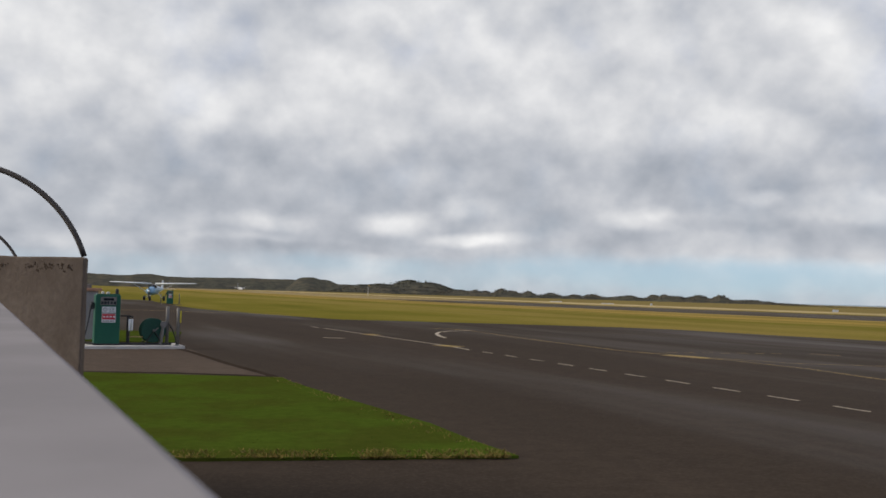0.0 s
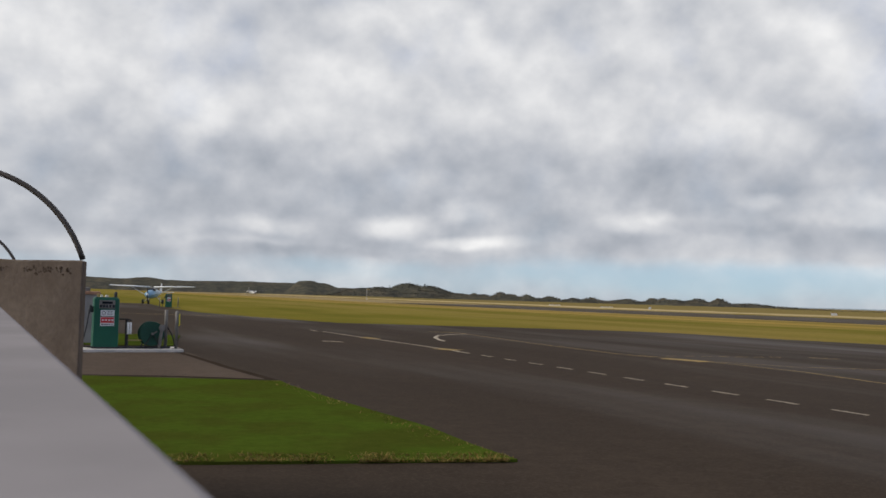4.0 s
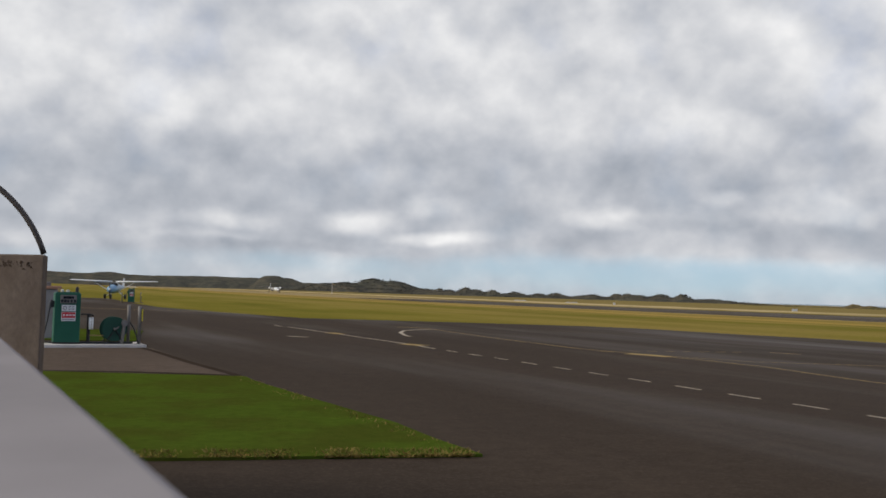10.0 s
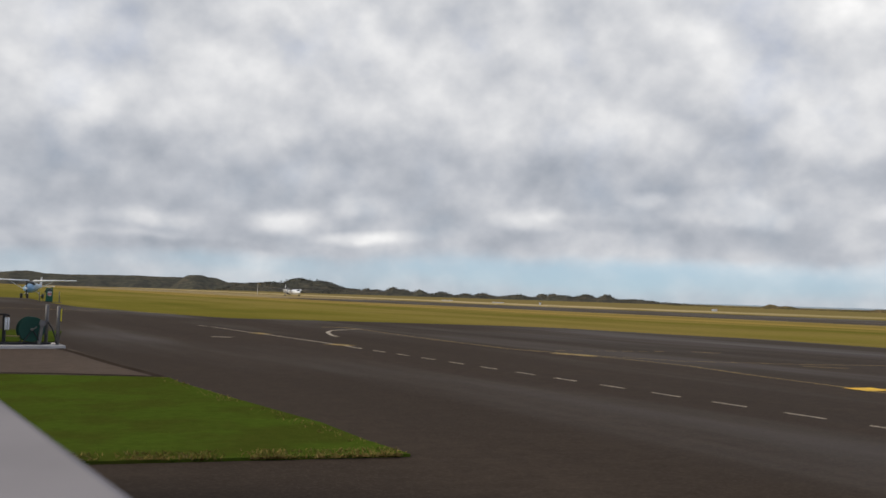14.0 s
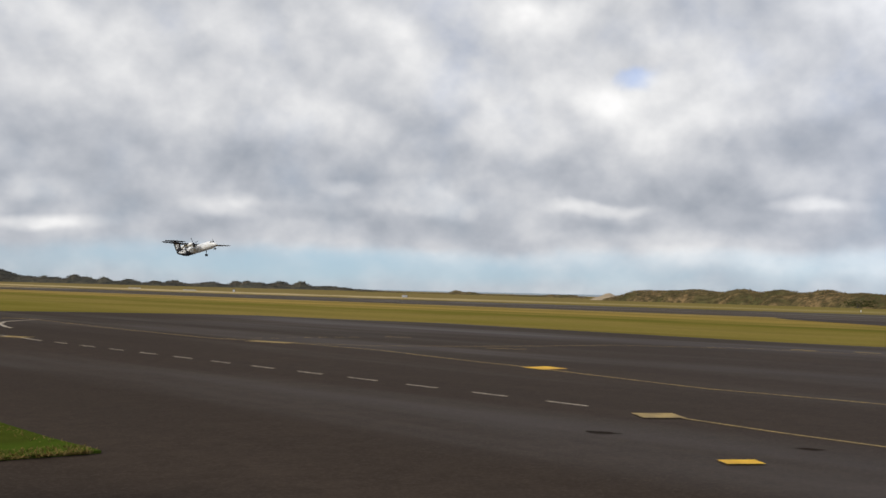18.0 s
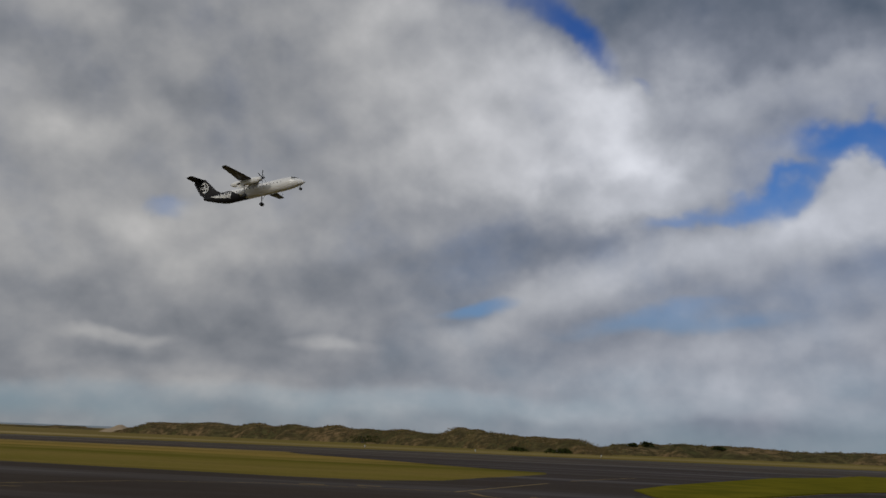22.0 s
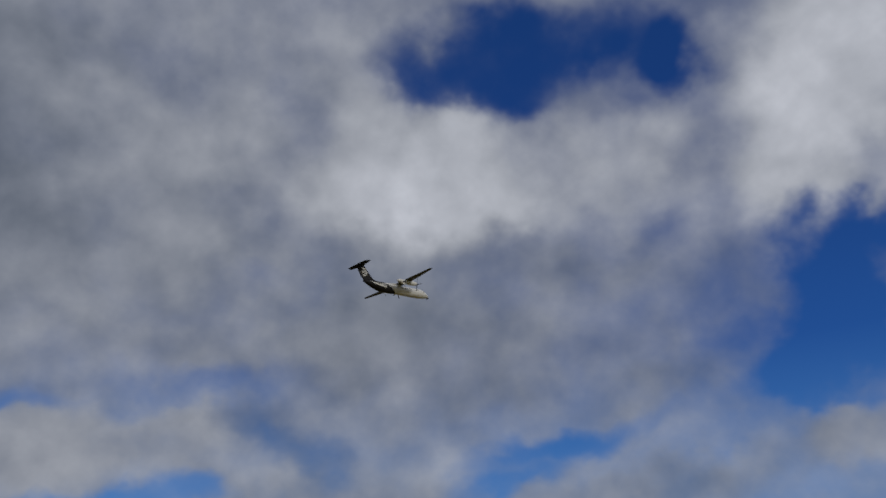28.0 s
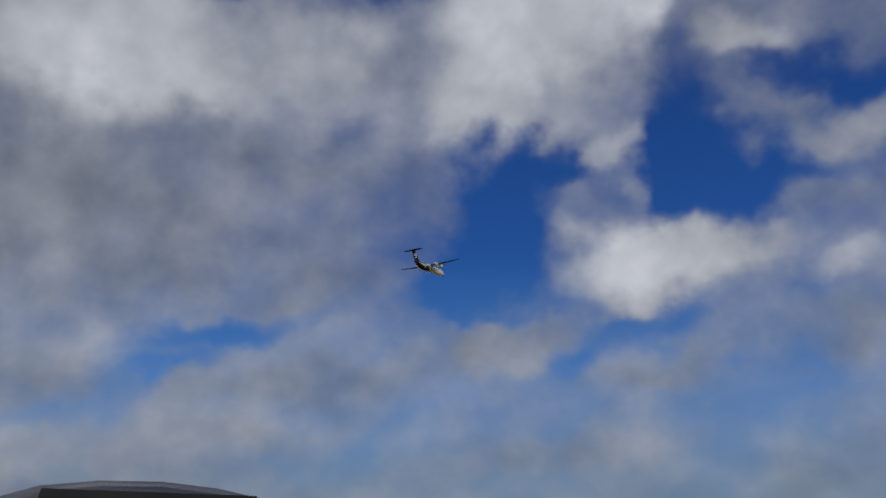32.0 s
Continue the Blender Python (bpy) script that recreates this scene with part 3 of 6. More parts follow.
BARK = material("bark", (0.06, 0.05, 0.04), 0.9, vary=0.3)
BLACK_PAINT = material("aircraft_black", (0.010, 0.009, 0.012), 0.75, vary=0.1, scale=0.6, fine=5.0)
WING_GREY = material("wing_grey", (0.062, 0.058, 0.062), 0.5, vary=0.12, scale=0.8, fine=6.0)
NACELLE_SHADE_SOOT = material("intake_shade_and_soot", (0.03, 0.028, 0.027), 0.7, vary=0.3)
GLASS_DARK = material("dark_window_glass", (0.012, 0.014, 0.018), 0.08, vary=0.05)
CESSNA_BLUE = material("light_blue_paint", (0.20, 0.36, 0.52), 0.35, vary=0.1, coat=0.3)
PIT = material("concrete_pit", (0.095, 0.068, 0.050), 0.95, vary=0.3)
VAN_PAINT = material("brown_van_paint", (0.032, 0.024, 0.020), 0.35, vary=0.2, scale=1.0, coat=0.5)
# distance haze is put into this colour: scrub lightened and greyed
HILL = scrub_material("hazed_far_scrub", (0.098, 0.094, 0.068), (0.122, 0.104, 0.072), (0.070, 0.066, 0.054), 9.0)
DUNE = scrub_material("dune_grass", (0.105, 0.100, 0.040), (0.270, 0.180, 0.088), (0.072, 0.060, 0.030), 2.2)
SAND = material("dune_sand", (0.42, 0.33, 0.22), 0.95, vary=0.2, scale=0.1, fine=1.0)
MARRAM = material("marram_blades", (0.19, 0.132, 0.062), 0.95, vary=0.4, scale=0.08, fine=2.0, alt=(0.11, 0.095, 0.040))
BUSH = scrub_material("dune_bush", (0.040, 0.052, 0.016), (0.050, 0.060, 0.018), (0.018, 0.022, 0.008), 0.8)
SEA = material("sea", (0.10, 0.17, 0.21), 0.35, vary=0.2, scale=0.01, fine=0.1)

# ---------------------------------------------------------------- mesh helpers
ALONG = Vector((math.sin(radians(158)), math.cos(radians(158))))   # the way of the runway
ACROSS = Vector((math.sin(radians(68)), math.cos(radians(68))))    # from the camera to the runway


def field_z(p, s):
    return -1.1 * min(max((p - 45) / 85, 0.0), 1.0) + 0.003 * min(max(-s - 350, 0.0), 1050.0)


def ground_z(x, y):
    """The field falls a little from the apron towards the runway."""
    p, s = x * ACROSS.x + y * ACROSS.y, x * ALONG.x + y * ALONG.y
    return field_z(p, s)


def mesh_of(name, bm, mats, smooth_faces=False):
    me = bpy.data.meshes.new(name)
    bm.normal_update()
    bm.to_mesh(me)
    bm.free()
    for m in (mats if isinstance(mats, (list, tuple)) else [mats]):
        me.materials.append(m)
    if smooth_faces:
        me.polygons.foreach_set("use_smooth", [True] * len(me.polygons))
    return me


def thing(name, bm, mats, label, category, group="", kind="", smooth_faces=False):
    return tagged(new(name, mesh_of(name, bm, mats, smooth_faces)), label, category, group, kind)


def root(name, m, label, category, group=""):
    ob = tagged(new(name), label, category, group)
    ob.matrix_basis = m
    ob.empty_display_size = 0.3
    return ob


def part(name, bm, mats, parent, label="", smooth_faces=False, at=None):
    ob = new(name, mesh_of(name, bm, mats, smooth_faces))
    ob.parent = parent
    if at is not None:
        ob.matrix_basis = at
    if label:
        ob["label"] = label
    return ob


def box(bm, x0, x1, y0, y1, z0, z1, bevel=0.0, m=None):
    made = bmesh.ops.create_cube(bm, size=1.0)["verts"]
    for v in made:
        v.co = Vector((x0 + (v.co.x + 0.5) * (x1 - x0), y0 + (v.co.y + 0.5) * (y1 - y0), z0 + (v.co.z + 0.5) * (z1 - z0)))
    if bevel:
        es = list({e for v in made for e in v.link_edges})
        got = bmesh.ops.bevel(bm, geom=es, offset=bevel, segments=2, affect="EDGES", profile=0.5)
        made = list({v for f in got["faces"] for v in f.verts} | {v for v in made if v.is_valid})
    if m is not None:
        bmesh.ops.transform(bm, matrix=m, verts=made)
    return made


def tube(bm, pts, radius, sides=8, cap=True):
    """A round bar along points; radius is one number or one for each point."""
    pts = [Vector(p) for p in pts]
    rad = radius if isinstance(radius, (list, tuple)) else [radius] * len(pts)
    rings, side = [], None
    for i, p in enumerate(pts):
        way = (pts[min(i + 1, len(pts) - 1)] - pts[max(i - 1, 0)]).normalized()
        if side is None:
            side = way.orthogonal().normalized()
        side = (side - way * side.dot(way)).normalized()
        up = way.cross(side)
        rings.append([bm.verts.new(p + rad[i] * (side * math.cos(a) + up * math.sin(a))) for a in (2 * math.pi * k / sides for k in range(sides))])
    for a, b in zip(rings, rings[1:]):
        for k in range(sides):
            bm.faces.new((a[k], a[(k + 1) % sides], b[(k + 1) % sides], b[k]))
    if cap:
        bm.faces.new(rings[0][::-1])
        bm.faces.new(rings[-1])
    return rings


def loft(bm, rings, cap=True, closed=True):
    """Skin of equal rings of points."""
    vs = [[bm.verts.new(p) for p in r] for r in rings]
    n = len(vs[0])
    faces = []
    for a, b in zip(vs, vs[1:]):
        for k in range(n if closed else n - 1):
            faces.append(bm.faces.new((a[k], a[(k + 1) % n], b[(k + 1) % n], b[k])))
    if cap:
        faces.append(bm.faces.new(vs[0][::-1]))
        faces.append(bm.faces.new(vs[-1]))
    return faces


def draped(name, outline, mats, lift, label, kind="structure", category="", thickness=0.0):
    """A sheet with that outline that lies on the ground."""
    bm = bmesh.new()
    f = bm.faces.new([bm.verts.new((x, y, 0)) for x, y in outline])
    for p in (45, 130):
        bmesh.ops.bisect_plane(bm, geom=bm.verts[:] + bm.edges[:] + bm.faces[:], plane_co=(ACROSS.x * p, ACROSS.y * p, 0), plane_no=(ACROSS.x, ACROSS.y, 0))
    for s in (-350, -1400):
        bmesh.ops.bisect_plane(bm, geom=bm.verts[:] + bm.edges[:] + bm.faces[:], plane_co=(ALONG.x * s, ALONG.y * s, 0), plane_no=(ALONG.x, ALONG.y, 0))
    bmesh.ops.triangulate(bm, faces=bm.faces[:])
    for v in bm.verts:
        v.co.z = ground_z(v.co.x, v.co.y) + lift
    bmesh.ops.recalc_face_normals(bm, faces=bm.faces[:])
    if bm.faces[0].normal.z < 0:
        bmesh.ops.reverse_faces(bm, faces=bm.faces[:])
    if thickness:
        got = bmesh.ops.extrude_face_region(bm, geom=bm.faces[:])
        bmesh.ops.translate(bm, verts=[g for g in got["geom"] if isinstance(g, bmesh.types.BMVert)], vec=(0, 0, -thickness))
        bmesh.ops.recalc_face_normals(bm, faces=bm.faces[:])
    return thing(name, bm, mats, label, category or name.replace("_", " "), kind=kind)


def field(p, s):
    return Vector((ACROSS.x * p + ALONG.x * s, ACROSS.y * p + ALONG.y * s))


# ---------------------------------------------------------------- ground, apron, runway
def build_ground():
    bm = bmesh.new()
    ps, ss = (-4400, 45, 130, 4400), (-4400, -1400, -350, 4400)
    # local x runs along the runway, local y across it
    rows = [[bm.verts.new((s, p, field_z(p, s))) for s in ss] for p in ps]
    for a, b in zip(rows, rows[1:]):
        for k in range(len(ss) - 1):
            f = bm.faces.new((a[k], a[k + 1], b[k + 1], b[k]))
            f.normal_update()
            if f.normal.z < 0:
                f.normal_flip()
    g = thing("ground", bm, GRASS_FIELD, "rough airfield grass in green and straw bands", "ground", kind="structure")
    g.matrix_basis = pose(0, 0, 0, 0, 0, -68)
    return g


def build_paving():
    draped("apron", [(-80, -60), (90, -60), (90, 8), (60, 14), (30, 13.4), (30.6, 15), (34.6, 18.1), (57, 24.2), (90, 33), (160, 44), (158, 66), (133, 120), (104, 113), (90, 90),
                     (75.5, 66), (66, 53), (60, 43), (57, 36.5), (52, 33.2), (46, 30.5), (39.5, 27.8), (32, 25.4), (29, 26.0), (27.0, 29.0), (24.5, 36), (20.8, 46.5), (17.6, 50), (13.6, 56.4), (10.6, 58.2), (4, 59.3), (-6.2, 60),
                     (-10.6, 66), (-20, 81), (-27, 98), (-38, 128), (-80, 150)],
           ASPHALT, 0.015, "dark weathered asphalt aircraft apron with damp streaks", category="apron")
    # the far half is given a straw colour, so it blends into the grass
    for s0, s1, mat, label in ((-430, 2600, ASPHALT_RUNWAY, "long grey asphalt runway across the airfield"), (-2600, -430, RUNWAY_PALE, "pale straw-coloured far half of the runway")):
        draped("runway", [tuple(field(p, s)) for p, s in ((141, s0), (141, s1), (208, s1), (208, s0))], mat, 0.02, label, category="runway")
    draped("pump_forecourt", [(-14, 23.0), (-9.6, 25.7), (-6.8, 26.7), (-5.3, 23.3), (-4.0, 20.6), (-3.05, 18.7), (-6.5, 18.62), (-14, 18.4)], ASPHALT_PATH, 0.022, "brownish worn asphalt in front of the fuel pumps", category="pavement")
    draped("sea", [tuple(field(p, s)) for p, s in ((900, -4300), (900, 4300), (4300, 4300), (4300, -4300))], SEA, 0.05, "strip of blue-grey sea beyond the dunes", category="sea")


def lawn(name, outline, label, blades, turf=None, seed=1):
    """A patch of turf a hand high over the asphalt, with standing blades."""
    rnd = random.Random(seed)
    ob = draped(name, outline, turf or LAWN, 0.045, label, category="lawn", thickness=0.05)
    xs, ys = [p[0] for p in outline], [p[1] for p in outline]

    def inside(x, y):
        c = False
        for (x0, y0), (x1, y1) in zip(outline, outline[1:] + outline[:1]):
            if (y0 > y) != (y1 > y) and x < (x1 - x0) * (y - y0) / (y1 - y0) + x0:
                c = not c
        return c

    verts, faces = [], []
    while len(faces) < blades:
        x, y = rnd.uniform(min(xs), max(xs)), rnd.uniform(min(ys), max(ys))
        if not inside(x, y):
            continue
        h, a = rnd.uniform(0.003, 0.009), rnd.uniform(0, math.pi)
        w, lean = rnd.uniform(0.006, 0.014), rnd.uniform(-0.045, 0.045)
        i = len(verts)
        z = ground_z(x, y) + 0.043
        dx, dy = math.cos(a) * w, math.sin(a) * w
        verts += [(x - dx, y - dy, z), (x + dx, y + dy, z), (x + lean, y - lean, z + h)]
        faces.append((i, i + 1, i + 2))
    me = bpy.data.meshes.new("grass_blades")
    me.from_pydata(verts, [], faces)
    me.materials.append(turf or LAWN_BLADE)
    b = new("grass_blades", me)
    tagged(b, "short green blades of mown grass", "grass", kind="stuff")
    return ob


def dry_edge(a, b, depth, count, seed):
    """Straw-coloured tufts that hang over the worn edge of the turf."""
    rnd = random.Random(seed)
    a, b = Vector((*a, 0)), Vector((*b, 0))
    across = (b - a).normalized().cross(Vector((0, 0, 1)))
    verts, faces = [], []
    for _ in range(count):
        u = rnd.random()
        if noise.noise((u * 9.0, seed, 0)) + rnd.uniform(-0.45, 0.45) < 0.05:
            continue
        p = a.lerp(b, u) - across * depth * rnd.random() ** 1.8
        h, w, k = rnd.uniform(0.008, 0.036), rnd.uniform(0.005, 0.012), rnd.uniform(0, math.pi)
        i = len(verts)
        verts += [(p.x - math.cos(k) * w, p.y - math.sin(k) * w, 0.03), (p.x + math.cos(k) * w, p.y + math.sin(k) * w, 0.03), (p.x + rnd.uniform(-0.05, 0.05), p.y + rnd.uniform(-0.06, 0.03), 0.045 + h)]
        faces.append((i, i + 1, i + 2))
    me = bpy.data.meshes.new("dry_tufts")
    me.from_pydata(verts, [], faces)
    me.materials.append(STRAW)
    tagged(new("dry_tufts", me), "dry straw tufts along the edge of the lawn", "grass", kind="stuff")


def line(name, pts, width, mat, label, closed=False, lift=0.024):
    """A painted line on the paving along points."""
    pts = [Vector((*p, 0)) for p in pts]
    bm = bmesh.new()
    pairs = []
    for i, p in enumerate(pts):
        a, b = pts[max(i - 1, 0)], pts[min(i + 1, len(pts) - 1)]
        side = (b - a).normalized().cross(Vector((0, 0, 1))) * width / 2
        pairs.append([bm.verts.new((q.x, q.y, ground_z(q.x, q.y) + lift)) for q in (p - side, p + side)])
    for a, b in zip(pairs, pairs[1:]):
        f = bm.faces.new((a[0], a[1], b[1], b[0]))
    for f in bm.faces:
        f.normal_update()
        if f.normal.z < 0:
            f.normal_flip()
    return thing(name, bm, mat, label, "road marking", group=name + " markings", kind="structure")


def quad_mark(x, y, length, width, heading_deg, skew, mat, label):
    """A skewed painted block."""
    c, q = math.cos(radians(heading_deg)), math.sin(radians(heading_deg))
    bm = bmesh.new()
    vs = []
    for u, v in ((-0.5, -0.5), (0.5, -0.5), (0.5, 0.5), (-0.5, 0.5)):
        px, py = u * length + skew * v * width, v * width
        vs.append(bm.verts.new((x + px * c - py * q, y + px * q + py * c, ground_z(x, y) + 0.030)))
    bm.faces.new(vs)
    return thing("stand_mark", bm, mat, label, "road marking", group="stand markings", kind="structure")


def oil_stain(x, y, r, seed):
    """A ragged dark stain, longer along the way of the stands."""
    rnd = random.Random(seed)
    bm = bmesh.new()
    ring = []
    for k in range(22):
        a, q = 2 * math.pi * k / 22, r * rnd.uniform(0.7, 1.15)
        u, v = math.cos(a) * q * 1.5, math.sin(a) * q * 0.6
        ring.append(bm.verts.new((x + u * 0.70 + v * 0.71, y - u * 0.71 + v * 0.70, ground_z(x, y) + 0.021)))
    f = bm.faces.new(ring)
    f.normal_update()
    if f.normal.z < 0:
        f.normal_flip()
    return thing("oil_stain", bm, TAR, "dark old oil stain on the asphalt", "stain", group="oil stains", kind="structure")


def build_markings():
    # the dashed edge line that runs from the far corner of the apron past the camera
    w = "faded white dash of the apron edge line"
    a, b = Vector((1.23, 28.9)), Vector((7.50, 13.07))
    way = (b - a).normalized()
    step = (b - a).length / 11
    for k in range(12):
        p = a + way * step * k
        line("dash", [tuple(p), tuple(p + way * step * 0.5)], 0.075, LINE_WHITE, w)
    line("edge_line", [(-4.9, 43.7), (-2.9, 39.0), (-1.2, 35.1), (0.2, 31.8), (0.9, 29.7)], 0.10, LINE_WHITE, "faded white solid line on the apron")
    line("dash", [(-6.1, 46.2), (-5.6, 45.1)], 0.1, LINE_WHITE, w)
    line("dash", [(-5.3, 44.6), (-4.95, 43.8)], 0.1, LINE_WHITE, w)
    line("dash", [(-4.2, 35.4), (-3.45, 35.1)], 0.22, LINE_WHITE, "short worn white mark on asphalt")
    worn, bright = "worn pale yellow stand marking", "bright yellow painted stand marking"
    for x, y, ln, wd, hd, sk, mat, lab in (
            (0.25, 31.6, 1.0, 0.55, -45, 0.0, LINE_FADED, worn), (-2.75, 38.8, 1.2, 0.5, -62, 0.0, LINE_FADED, worn), (7.25, 29.0, 1.5, 0.62, -52, 0.0, LINE_FADED, worn),
            (10.80, 18.85, 0.74, 0.70, 13, 0.0, LINE_YELLOW, bright), (8.13, 11.12, 0.60, 0.52, -15, 0.0, LINE_FADED, worn), (6.66, 7.77, 0.41, 0.245, -15, 0.0, LINE_YELLOW, bright),
            (11.15, 9.0, 0.34, 0.29, -26, 0.0, LINE_YELLOW, bright), (9.80, 6.07, 0.60, 0.24, -42, 0.0, LINE_FADED, worn), (14.68, 7.4, 0.82, 0.41, -27, 0.0, LINE_FADED, worn)):
        quad_mark(x, y, ln, wd, hd, sk, mat, lab)
    thin = "thin worn yellow lead-in line"
    line("lead_line", [(7.2, 28.9), (8.15, 27.8), (9.3, 25.0), (9.87, 21.9), (10.5, 19.4), (11.45, 14.2), (12.4, 12.25), (13.2, 10.4), (14.0, 8.75), (14.5, 7.6), (15.2, 5.6)], 0.085, LINE_FADED, thin)
    line("lead_line", [(8.3, 10.85), (8.63, 9.36), (9.07, 7.89), (9.71, 6.35), (10.6, 4.2)], 0.065, LINE_FADED, thin)
    line("lead_line", [(1.3, 46.2), (3.65, 37.8), (5.75, 31.6), (6.5, 30.2)], 0.09, LINE_FADED, thin)
    line("lead_line", [(6.25, 31.0), (7.75, 28.8), (9.75, 27.1), (13.1, 26.65), (18.4, 27.2), (22.5, 25.2), (25.5, 19.7)], 0.09, LINE_FADED, "thin worn yellow taxi line")
    line("lead_line", [(-28, 71.5), (-18, 70.3), (-13.7, 69.9), (-10.2, 66.2)], 0.3, LINE_FADED, "pale worn line across the far apron")
    line("turn_line", [(1.35, 46.3), (0.5, 45.0), (-0.05, 43.6), (-0.2, 41.3), (0.0, 38.7), (0.2, 37.8)], 0.16, LINE_WHITE, "pale painted turning hook on the apron")
    line("turn_line", [(-0.5, 48.0), (0.5, 47.8), (1.3, 46.4)], 0.2, LINE_FADED, "pale painted turning hook on the apron")
    for k in range(7):
        t0 = k / 7
        x, y = 7.15 + 4.2 * t0, 31.15 + 1.0 * t0
        line("short_dash", [(x, y), (x + 0.36, y + 0.1)], 0.10, LINE_FADED, "short worn dash on asphalt")
    line("short_dash", [(12.15, 32.4), (12.95, 31.8)], 0.16, LINE_FADED, "short worn dash on asphalt")
    line("short_dash", [(12.9, 25.9), (13.9, 25.3)], 0.12, LINE_FADED, "short worn dash on asphalt")
    for p, q in (((23.4, 24.7), (23.8, 24.0)), ((24.8, 23.4), (25.2, 22.7))):
        line("short_dash", [p, q], 0.3, LINE_FADED, "short worn dash on asphalt")
    # dark tar joints round the forecourt and old oil stains
    line("tar_joint", [(-7.1, 26.7), (-6.27, 25.1), (-4.74, 21.86), (-3.94, 20.33), (-3.13, 18.75)], 0.20, JOINT, "dark broken joint between two asphalts", lift=0.027)
    line("tar_joint", [(-12.0, 18.62), (-6.7, 18.8), (-5.2, 18.98), (-3.7, 18.85), (-3.1, 18.62)], 0.26, JOINT, "dark joint along the lawn", lift=0.028)
    for x, y, r, seed in ((8.03, 8.25, 0.11, 1), (6.46, 9.97, 0.15, 2)):
        oil_stain(x, y, r, seed)
    # taxi lines at the mouth of the taxiway
    line("taxi_line", [(25.5, 19.75), (31.5, 21.5), (40.3, 24.2), (55, 28.8)], 0.13, LINE_FADED, "worn yellow taxi line")
    line("taxi_line", [(25.6, 19.3), (24.45, 17.8), (23.85, 15.9), (23.7, 14.4), (23.05, 13.35), (22.3, 12.55), (21.5, 11.95), (20.6, 11.4), (19.4, 10.75), (18.4, 10.4), (17.4, 10.05), (16.8, 9.75), (16.1, 9.2), (15.65, 8.5), (15.4, 7.65)], 0.135, LINE_FADED, "winding worn yellow taxi line")
    line("taxi_line", [(25.65, 17.0), (25.8, 15.5)], 0.16, LINE_FADED, "worn yellow taxi line")
    for dash in (((17.95, 11.92), (18.45, 12.0), (19.1, 11.93)), ((17.1, 11.77), (17.5, 11.86)), ((16.45, 11.52), (16.8, 11.66)), ((15.9, 11.22), (16.2, 11.38)), ((15.3, 10.86), (15.62, 11.06)),
                 ((14.85, 10.36), (15.07, 10.62)), ((14.38, 9.78), (14.6, 10.07)), ((13.92, 9.1), (14.12, 9.42))):
        line("arc_dash", list(dash), 0.10, LINE_WHITE, "pale dash of a painted turning arc")


